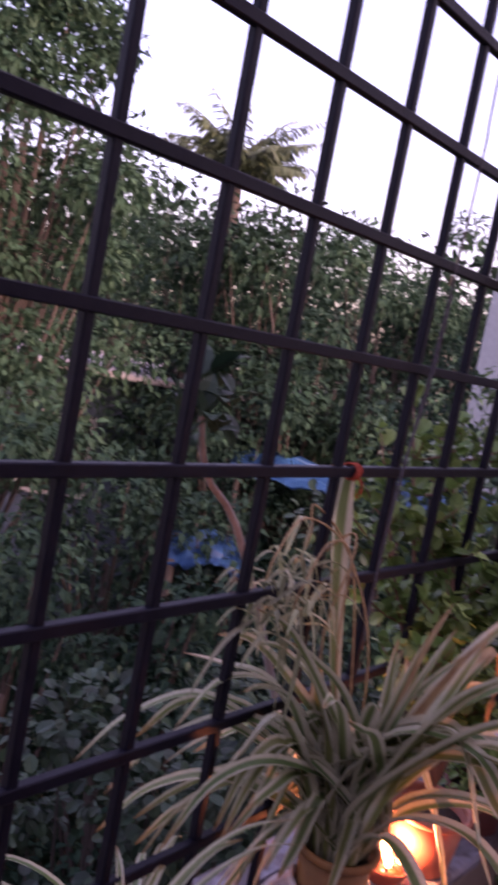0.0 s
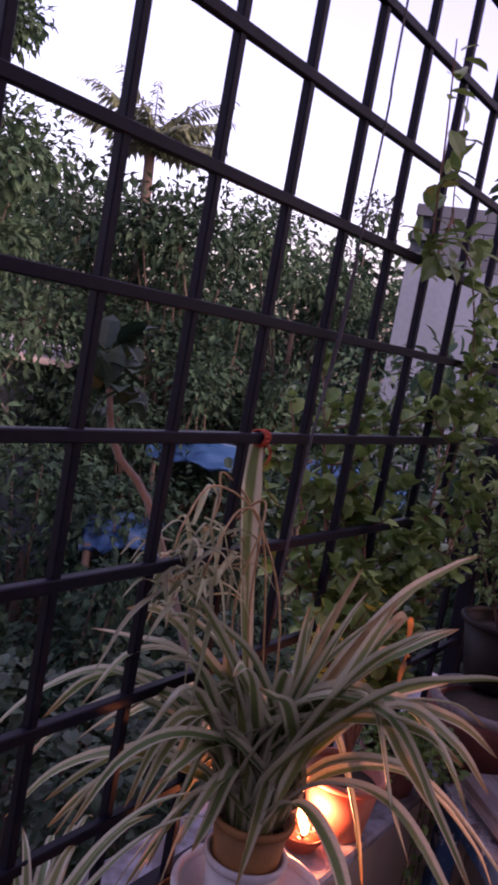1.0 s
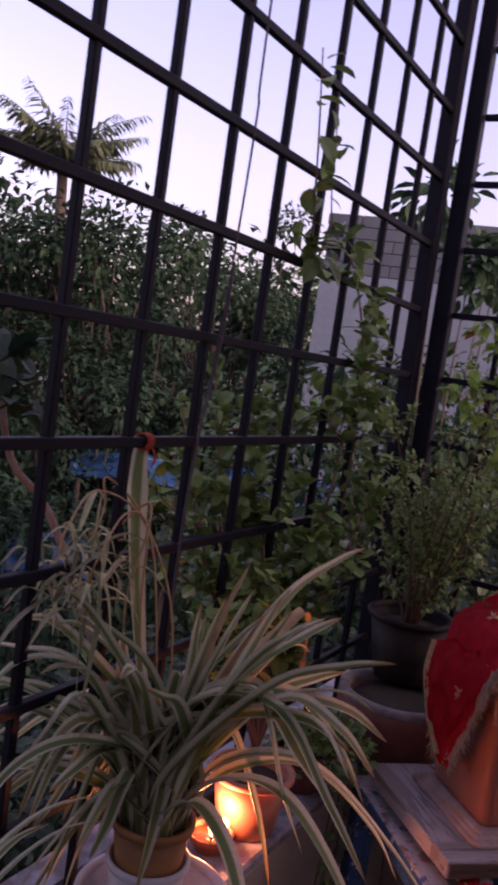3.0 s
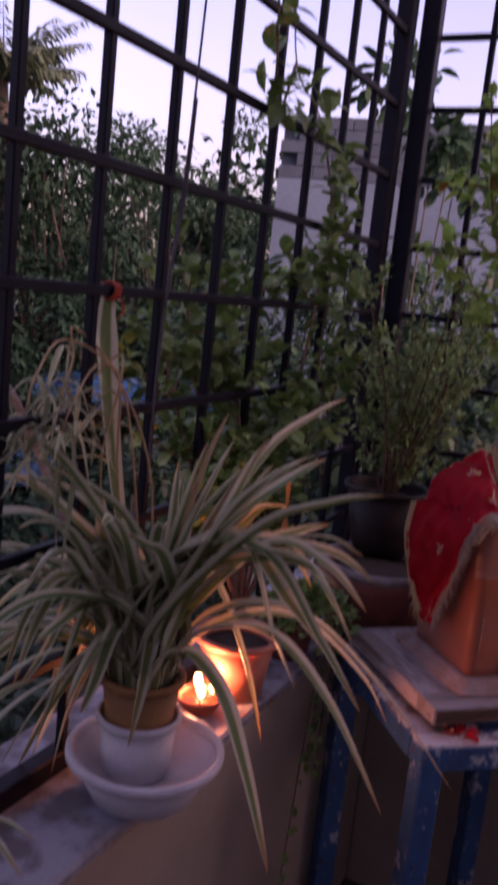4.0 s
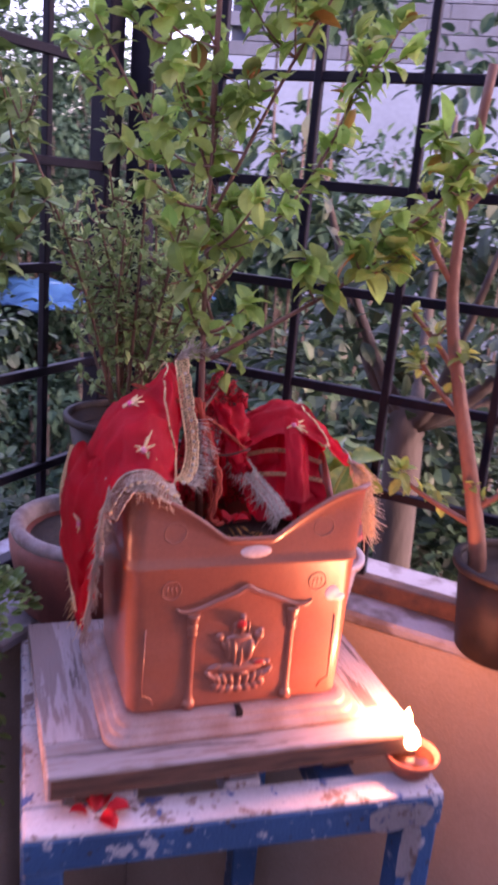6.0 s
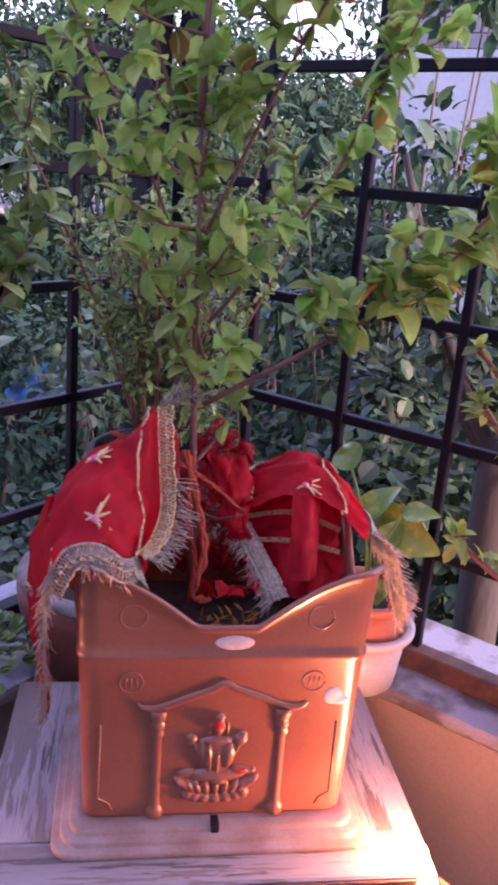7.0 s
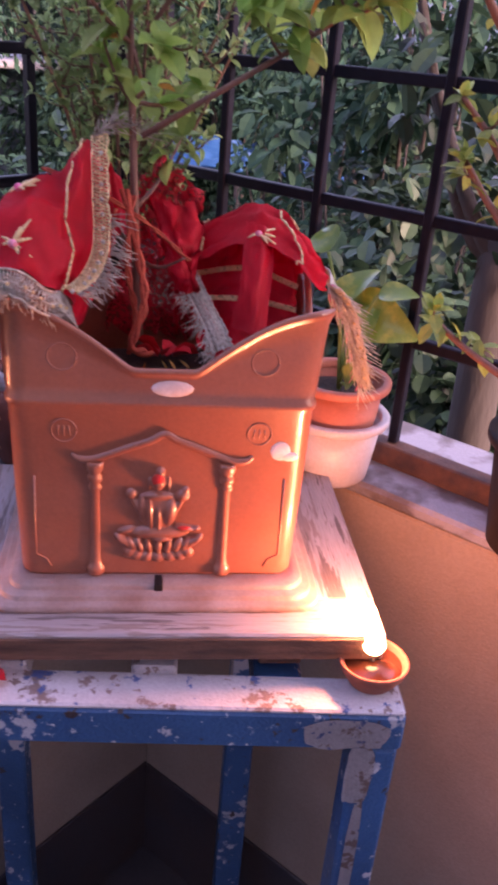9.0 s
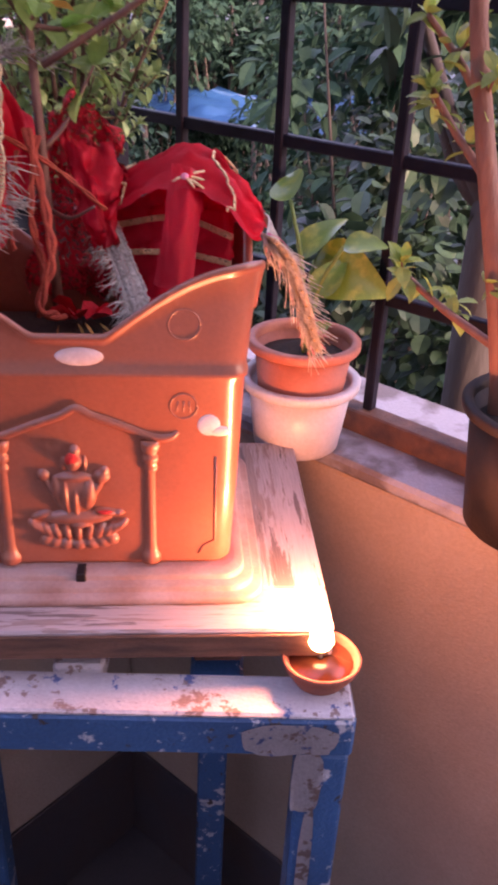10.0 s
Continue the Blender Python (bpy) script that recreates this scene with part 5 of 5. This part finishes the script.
for p, d, s, up in (((-0.034, 0.054, 0.088), (0.95, 0.05, -0.16), 0.105, (0.3, -0.9, 0.5)), ((-0.035, 0.03, 0.095), (0.3, 0.5, 0.5), 0.07, (-0.3, -0.9, 0.5)), ((0.0, 0.02, 0.06), (0.1, 0.6, 0.6), 0.06, (0, -1, 0.4)), ((0.02, -0.02, 0.02), (0.5, -0.1, 0.6), 0.05, (-0.4, -0.8, 0.3)), ((-0.07, 0.05, 0.15), (-0.4, 0.5, 0.2), 0.07, (0, -0.9, 0.6)), ((0.02, 0.03, 0.12), (0.7, 0.3, 0.1), 0.05, (0, -0.6, 0.9))):
    big_leaf(p, d, s, up, POTHOS, pothos)
    part("stalk", tube(curve_points([(0, 0, 0), (p[0] * 0.3, p[1] * 0.3, p[2] * 0.6), p], 8), 0.0022, 6), LEAF_BRIGHT, pothos)


# ---------- red cloth over the planter ----------
def drape(name, ctrl_rows, parent, mat, label="", n=26, wrinkle=0.004, seed=0, thick=0.0012):
    """Cloth through rows of control points, with fine folds."""
    rows = [curve_points(r, n) for r in ctrl_rows]
    cols = [curve_points([rows[j][i] for j in range(len(rows))], n) for i in range(n)]
    bm = bmesh.new()
    g = []
    for i in range(n):
        g.append([])
        for j in range(n):
            p = cols[i][j]
            q = Vector((i * 0.35, j * 0.35, seed))
            g[i].append(bm.verts.new(p + Vector((noise.noise(q), noise.noise(q + Vector((9, 0, 0))), noise.noise(q + Vector((0, 9, 0))))) * wrinkle + Vector((0, -0.4, 1)) * (abs(noise.noise(q * 2.1 + Vector((3, 3, 0)))) - 0.2) * wrinkle * 0.9 + Vector((0.2, -0.5, 0.7)) * wrinkle * 0.45 * math.sin(i * 0.85 + 2.2 * noise.noise(Vector((j * 0.15, seed, 0))) + j * 0.12)))
    for i in range(n - 1):
        for j in range(n - 1):
            bm.faces.new((g[i][j], g[i + 1][j], g[i + 1][j + 1], g[i][j + 1])).smooth = True
    bmesh.ops.solidify(bm, geom=bm.faces[:], thickness=thick)
    return part(name, bm, mat, parent, label), cols


def ribbon(name, line, width, updir, mat, parent, label=""):
    """Open metallic lace: two edge cords, crossing threads and a thin ground between."""
    bm = bmesh.new()
    fine = curve_points(line[::2] if len(line) > 14 else line, 60)
    a, c = [], []
    for i, p in enumerate(fine):
        d = (fine[min(i + 1, 59)] - fine[max(i - 1, 0)]).normalized()
        s = (Vector(updir) - d * d.dot(Vector(updir))).normalized() * width * 0.8
        a.append(p)
        c.append(p + s * (1 + 0.15 * noise.noise(Vector((i * 0.5, 0, width * 90)))))
    tube(a, 0.0011, 4, bm)
    tube(c, 0.0011, 4, bm)
    tube([p.lerp(q, 0.5) for p, q in zip(a, c)], 0.0009, 4, bm)
    for i in range(58):
        tube([a[i], c[i + 1]], 0.0006, 3, bm)
        tube([c[i], a[i + 1]], 0.0006, 3, bm)
        if i % 2 == 0:
            bmesh.ops.create_icosphere(bm, subdivisions=1, radius=0.0016, matrix=Matrix.Translation(a[i].lerp(c[i], 0.25 + 0.5 * (i % 4 == 0))))
    return part(name, bm, mat, parent, label)


def fringe(line, out, length, parent, mat, rng, count, label=""):
    """Loose metallic threads hanging from a line."""
    bm = bmesh.new()
    for k in range(count):
        u = rng.random() * (len(line) - 1.001)
        i = int(u)
        p = line[i].lerp(line[i + 1], u - i)
        d = (Vector(out) + ball_dir(rng) * 0.55).normalized() * length * rng.uniform(0.5, 1.2)
        tube([p, p + d * 0.5 + ball_dir(rng) * 0.002, p + d], [0.0006, 0.0005, 0.0003], 3, bm)
    return part("fringe", bm, mat, parent, label)


def beads(line, parent, mat, r=0.0018, step=0.007):
    bm = bmesh.new()
    acc = 0
    for a, b in zip(line, line[1:]):
        acc += (b - a).length
        if acc > step:
            acc = 0
            bmesh.ops.create_icosphere(bm, subdivisions=1, radius=r, matrix=Matrix.Translation(b))
    return part("sequin_line", bm, mat, parent)


scarf = thing("red_scarf", PL, "red gauze scarf with gold and silver trim draped over the planter", "scarf")
rng = random.Random(71)
left_cloth, lc = drape("left_fold", [
    [(-0.160, -0.080, 0.262), (-0.164, -0.05, 0.284), (-0.164, 0.0, 0.290), (-0.148, 0.085, 0.278)],
    [(-0.144, -0.092, 0.300), (-0.150, -0.05, 0.326), (-0.146, 0.01, 0.330), (-0.128, 0.095, 0.318)],
    [(-0.116, -0.090, 0.305), (-0.122, -0.05, 0.346), (-0.116, 0.02, 0.352), (-0.102, 0.105, 0.336)],
    [(-0.094, -0.084, 0.288), (-0.094, -0.035, 0.342), (-0.090, 0.03, 0.360), (-0.082, 0.105, 0.345)],
    [(-0.084, -0.068, 0.282), (-0.076, -0.025, 0.318), (-0.072, 0.03, 0.386), (-0.064, 0.095, 0.36)],
    [(-0.078, -0.055, 0.262), (-0.066, 0.0, 0.300), (-0.056, 0.05, 0.362), (-0.045, 0.095, 0.345)],
    [(-0.078, -0.040, 0.235), (-0.062, 0.03, 0.255), (-0.048, 0.07, 0.295), (-0.035, 0.095, 0.295)]], scarf, REDCLOTH, wrinkle=0.008, seed=1)
rear, rrc = drape("rear_fold", [
    [(-0.055, 0.080, 0.20), (0.0, 0.078, 0.20), (0.05, 0.080, 0.20)],
    [(-0.045, 0.078, 0.27), (0.0, 0.072, 0.27), (0.045, 0.078, 0.265)],
    [(-0.034, 0.070, 0.32), (0.0, 0.060, 0.33), (0.038, 0.070, 0.31)],
    [(-0.020, 0.055, 0.365), (0.004, 0.048, 0.368), (0.030, 0.060, 0.345)]], scarf, REDGAUZE, "crumpled see-through red gauze", wrinkle=0.016, seed=9)
hang, hc = drape("hanging_end", [
    [(-0.152, -0.088, 0.288), (-0.160, -0.05, 0.300), (-0.167, 0.02, 0.300), (-0.168, 0.085, 0.278)],
    [(-0.158, -0.080, 0.245), (-0.174, -0.05, 0.245), (-0.184, 0.02, 0.240), (-0.180, 0.075, 0.228)],
    [(-0.160, -0.062, 0.190), (-0.176, -0.03, 0.185), (-0.184, 0.03, 0.182), (-0.178, 0.06, 0.178)],
    [(-0.160, -0.042, 0.140), (-0.170, -0.01, 0.134), (-0.174, 0.02, 0.130), (-0.172, 0.04, 0.130)],
    [(-0.164, -0.022, 0.088), (-0.166, -0.012, 0.086), (-0.167, -0.002, 0.086), (-0.167, 0.006, 0.088)]], scarf, REDCLOTH, wrinkle=0.007, seed=2)
right_cloth, rc = drape("right_fold", [
    [(0.012, 0.045, 0.215), (0.012, 0.07, 0.230), (0.015, 0.10, 0.25)],
    [(0.010, 0.050, 0.268), (0.010, 0.07, 0.284), (0.02, 0.105, 0.275)],
    [(0.036, 0.034, 0.290), (0.045, 0.08, 0.316), (0.05, 0.115, 0.298)],
    [(0.080, 0.022, 0.310), (0.086, 0.08, 0.332), (0.09, 0.120, 0.310)],
    [(0.110, 0.010, 0.300), (0.113, 0.07, 0.326), (0.118, 0.115, 0.303)],
    [(0.132, -0.010, 0.282), (0.136, 0.05, 0.306), (0.140, 0.100, 0.290)],
    [(0.146, -0.012, 0.278), (0.152, 0.03, 0.286), (0.150, 0.085, 0.279)]], scarf, REDCLOTH, wrinkle=0.007, seed=3)
inner_cloth, ic = drape("inner_fold", [
    [(0.026, 0.074, 0.288), (0.080, 0.066, 0.306), (0.132, 0.040, 0.285)],
    [(0.026, 0.052, 0.252), (0.080, 0.042, 0.256), (0.130, 0.020, 0.252)],
    [(0.030, 0.010, 0.208), (0.080, 0.000, 0.208), (0.118, -0.010, 0.212)]], scarf, REDCLOTH, wrinkle=0.010, seed=7, n=20)
for j in (5, 10):
    ribbon("gold_line", [ic[i][j] + Vector((0, -0.007, 0.002)) for i in range(20)], 0.004, (0, -0.2, -1), GOLD, scarf)
pleat, pc = drape("pleat", [
    [(0.074, 0.040, 0.326), (0.086, 0.034, 0.325), (0.100, 0.038, 0.320)],
    [(0.070, 0.016, 0.300), (0.084, 0.006, 0.300), (0.098, 0.014, 0.297)],
    [(0.066, -0.006, 0.274), (0.080, -0.018, 0.274), (0.094, -0.008, 0.272)],
    [(0.060, -0.024, 0.244), (0.076, -0.036, 0.243), (0.092, -0.026, 0.244)]], scarf, REDCLOTH, wrinkle=0.003, seed=4, n=16)
knot_cloth, kc = drape("gathered_knot", [
    [(-0.018, 0.055, 0.345), (0.002, 0.046, 0.338), (0.026, 0.055, 0.332)],
    [(-0.010, 0.040, 0.318), (0.010, 0.030, 0.310), (0.032, 0.040, 0.305)],
    [(0.000, 0.030, 0.292), (0.014, 0.020, 0.286), (0.030, 0.030, 0.282)],
    [(0.010, 0.020, 0.262), (0.020, 0.012, 0.260), (0.030, 0.020, 0.258)]], scarf, REDCLOTH, wrinkle=0.010, seed=5, n=18)

n = 26
edge_front = [lc[0][j] for j in range(n)]          # trim along the front edge of the left fold
trim1 = ribbon("gold_trim", [p + Vector((0, -0.003, 0.001)) for p in edge_front], 0.024, (0.25, -0.2, -0.9), SILVER, scarf, "silver-gold braided trim")
fringe([p + Vector((0, -0.006, -0.016)) for p in edge_front[6:]], (0.3, -0.1, -0.9), 0.014, scarf, SILVER, rng, 160, "silver tinsel fringe")
beads([p + Vector((0.003, -0.012, -0.008)) for p in edge_front], scarf, GOLD)
he = [hc[0][j] for j in range(n)]
ribbon("gold_trim", [p + Vector((-0.003, -0.002, 0)) for p in he], 0.030, (0.0, 1.0, 0.35), SILVER, scarf, "silver-gold braided trim")
fringe([p + Vector((-0.002, -0.002, 0)) for p in he], (-0.1, -0.8, -0.6), 0.018, scarf, SILVER, rng, 220)
beads([p + Vector((-0.004, 0.012, 0.004)) for p in he], scarf, GOLD)
hk = [hc[n - 1][j] for j in range(n)]
ribbon("gold_trim", [p + Vector((-0.004, 0, 0)) for p in hk], 0.014, (0.1, -1, 0.1), GOLD, scarf)
fringe(hk[-8:], (0, 0, -1), 0.022, scarf, GOLD, rng, 60)
re = [rc[i][n - 1] for i in range(n)]
ribbon("gold_trim", [p + Vector((0.003, -0.004, 0)) for p in re], 0.022, (0.4, -0.3, -0.8), SILVER, scarf, "silver-gold braided trim")
rt = curve_points([(0.146, -0.012, 0.284), (0.164, 0.0, 0.262), (0.184, 0.016, 0.215), (0.198, 0.030, 0.172)], 12)
ribbon("tinsel_tail", rt, 0.022, (0.5, -0.8, 0), SILVER, scarf, "pale tinsel end hanging outside the rim")
fringe(rt, (0.55, -0.35, -0.75), 0.030, scarf, SILVER, rng, 280)
fringe([p + Vector((0.004, 0.006, 0)) for p in rt], (0.35, 0.2, -0.9), 0.024, scarf, PINK, rng, 90)
beads([p + Vector((0.006, -0.012, 0)) for p in rt], scarf, GOLD)
tl = curve_points([(0.014, 0.036, 0.272), (0.024, 0.010, 0.258), (0.036, -0.030, 0.244), (0.044, -0.056, 0.230)], 12)
ribbon("tinsel_tail", tl, 0.020, (0.9, -0.2, 0.2), SILVER, scarf)
fringe(tl, (-0.4, -0.5, -0.5), 0.018, scarf, SILVER, rng, 130)
tp = curve_points([(-0.066, 0.028, 0.394), (-0.064, 0.0, 0.350), (-0.062, -0.026, 0.312), (-0.072, -0.054, 0.292), (-0.088, -0.078, 0.285)], 16)
ribbon("gold_trim", tp, 0.017, (0.9, -0.3, 0), GOLD, scarf, "gold sequined trim")
beads([p + Vector((0.008, -0.006, 0)) for p in tp], scarf, SILVER, 0.0022, 0.008)
fringe([p + Vector((0.015, -0.003, 0)) for p in tp[5:]], (0.9, -0.3, -0.4), 0.02, scarf, SILVER, rng, 110)
top_gauze = curve_points([(-0.066, 0.03, 0.392), (-0.045, 0.04, 0.405), (-0.02, 0.045, 0.395)], 8)
fringe(top_gauze, (0.5, -0.3, 0.3), 0.02, scarf, SILVER, rng, 80)


def motif(name, pts, w, mat):
    bm = bmesh.new()
    for a, b in pts:
        tube([a, a.lerp(b, 0.5) + Vector((0, 0, 0.001)), b], [w, w * 1.2, w * 0.6], 5, bm)
    return part(name, bm, mat, scarf)


def cloth_pt(cols, u, v, lift=0.003):
    i, j = min(n - 2, int(u * (n - 1))), min(n - 2, int(v * (n - 1)))
    p, a, b = cols[i][j], cols[i + 1][j], cols[i][j + 1]
    nn = (a - p).cross(b - p).normalized()
    if nn.z < 0:
        nn = -nn
    return p + nn * lift


for cols, u, v in ((lc, 0.15, 0.35), (lc, 0.55, 0.35), (rc, 0.1, 0.55), (hc, 0.4, 0.35)):
    c = cloth_pt(cols, u, v)
    motif("gold_flower_motif", [(c, cloth_pt(cols, u + du, v + dv)) for du, dv in ((0.06, 0.02), (0.10, 0.05), (0.02, 0.07), (-0.05, 0.05), (-0.09, 0.01), (-0.03, -0.05), (0.04, -0.06))], 0.0013, GOLD)
    bm = bmesh.new()
    bmesh.ops.create_icosphere(bm, subdivisions=2, radius=0.0038, matrix=Matrix.Translation(c))
    part("sequin_flower", bm, PINK, scarf, "pink sequin flower")
for cols, v0 in ((lc, 0.62), (rc, 0.30), (rc, 0.72)):
    ln = [cloth_pt(cols, 0.02 + 0.9 * k / 20, v0 + 0.06 * math.sin(k * 0.5)) for k in range(21)]
    motif("gold_vine_motif", list(zip(ln, ln[1:])), 0.0011, GOLD)

cord = thing("sacred_thread", PL, "orange-red thread tied loosely round the stem", "thread")
for ctrl, r in (([(-0.110, 0.045, 0.362), (-0.065, 0.025, 0.350), (-0.015, 0.02, 0.322), (0.022, 0.018, 0.292)], 0.0022), ([(-0.038, 0.03, 0.350), (-0.024, 0.0, 0.300), (-0.018, -0.02, 0.262), (-0.028, -0.03, 0.226), (-0.012, -0.02, 0.214)], 0.0042), ([(-0.030, 0.03, 0.345), (-0.034, -0.005, 0.295), (-0.026, -0.015, 0.25), (-0.030, -0.022, 0.215)], 0.003), ([(-0.045, 0.02, 0.335), (-0.050, -0.01, 0.295), (-0.046, -0.02, 0.268)], 0.002)):
    bm = bmesh.new()
    base = curve_points(ctrl, 26)
    for s in (0, math.pi):
        tube([p + Vector((math.cos(i * 0.9 + s), 0.5 * math.sin(i * 0.9 + s), math.sin(i * 0.9 + s))) * r * 0.5 for i, p in enumerate(base)], r * 0.6, 6, bm)
    part("strand", bm, THREAD, cord)


def petals(name, m, label, parts, seed):
    t = thing(name, m, label, "flower petals")
    rng = random.Random(seed)
    v, f = leaf_template(ROUND, 0.4)
    for k in range(parts):
        d = ball_dir(rng)
        fr = leaf_frame((d.x, d.y, abs(d.z) * 0.4), (rng.uniform(-.4, .4), rng.uniform(-.4, .4), 1))
        o = np.array((d.x * 0.01, d.y * 0.006, 0.002))
        raw("petal", o + (v * rng.uniform(0.018, 0.028)) @ fr, f, PETAL, t, True)
    return t


petals("red_petals", STOOL @ pose(0.075, 0.022, 0.792), "crushed red flower petals on the stool edge", 7, 3)
petals("red_hibiscus", PL @ pose(0.0, 0.000, 0.203, -25), "red hibiscus flower lying on the soil", 7, 5)
dry = thing("dried_petals", PL @ Matrix.Translation((0.012, -0.035, 0.192)), "dried yellow offering petals on the soil", "petals")
rng = random.Random(8)
scatter_leaves("petal_heap", [(Vector((rng.uniform(-.03, .03), rng.uniform(-.02, .02), rng.uniform(0, .008))), ball_dir(rng), 0.014) for k in range(60)], NARROW, LEAF_YELLOW, dry, rng)

# cord hanging down the left grille
rope = tagged(part("hanging_cord", tube(curve_points([(0.024, -0.895, 2.9), (0.028, -0.905, 2.03), (0.026, -0.897, 1.91), (0.026, -0.904, 1.74), (0.024, -0.911, 1.59), (0.024, -0.93, 1.45)], 30), 0.0017, 6), ROPE), "thin grey cord hanging down the grille", "cord")
part("twist", tube(curve_points([(0.027, -0.903, 1.70), (0.028, -0.912, 1.58), (0.025, -0.932, 1.44), (0.024, -0.94, 1.28), (0.023, -0.935, 1.18)], 24), 0.0019, 6), ROPE, rope)

# climber on the left grille near the corner
climber = thing("climbing_vine", Matrix.Translation((0.03, -0.40, LEDGE_L)), "climbing vine with broad dark leaves on the grille", "vine")
rng = random.Random(95)
bm, places = bmesh.new(), []
for ctrl in ([(-0.05, 0.10, 0.0), (-0.02, 0.06, 0.4), (0.0, 0.02, 0.75), (0.0, -0.09, 0.95), (0.0, -0.22, 1.02), (0.01, -0.28, 1.20)], [(-0.02, 0.06, 0.4), (0.0, 0.12, 0.62), (0.0, 0.03, 0.92)], [(0.0, -0.22, 1.02), (0.0, -0.27, 0.94), (0.01, -0.33, 1.12), (0.01, -0.36, 1.25)]):
    ln = curve_points(ctrl, 30)
    tube(ln, [0.0028 - 0.00006 * i for i in range(30)], 6, bm)
    for i, p in enumerate(ln[6:]):
        keep = 1.0 if p.z < 1.0 else 0.25
        for c in range(4):
            if rng.random() < keep:
                places.append((p + ball_dir(rng) * 0.02, ball_dir(rng) + Vector((0.5, 0, 0)), rng.uniform(0.030, 0.055)))
part("stem", bm, BARK, climber)
tagged(scatter_leaves("foliage", places, OVAL, LEAF_JADE, climber, rng, 0.3), kind="stuff")

# pale slanting branch outside
br = thing("frangipani_branch", Matrix.Translation((-0.5, -0.6, 1.15)), "pale bare slanting branch with a leafy tip outside", "branch")
bm = tube(curve_points([(0.1, 0.25, -0.6), (0.0, 0.0, 0.0), (0.0, -0.155, 0.16), (0.0, -0.21, 0.31)], 14), [0.010 - 0.0003 * i for i in range(14)], 8)
part("limb", bm, material("pale_bark", (0.20, 0.18, 0.18), (0.12, 0.105, 0.10), 0.8, 0, 40, 300, 0.3), br)
places = [(Vector((0, -0.2, 0.3)) + ball_dir(rng) * 0.06, ball_dir(rng) + Vector((0, 0, 0.4)), rng.uniform(0.05, 0.09)) for k in range(38)]
tagged(scatter_leaves("foliage", places, OVAL, LEAF_HEDGE, br, rng), kind="stuff")
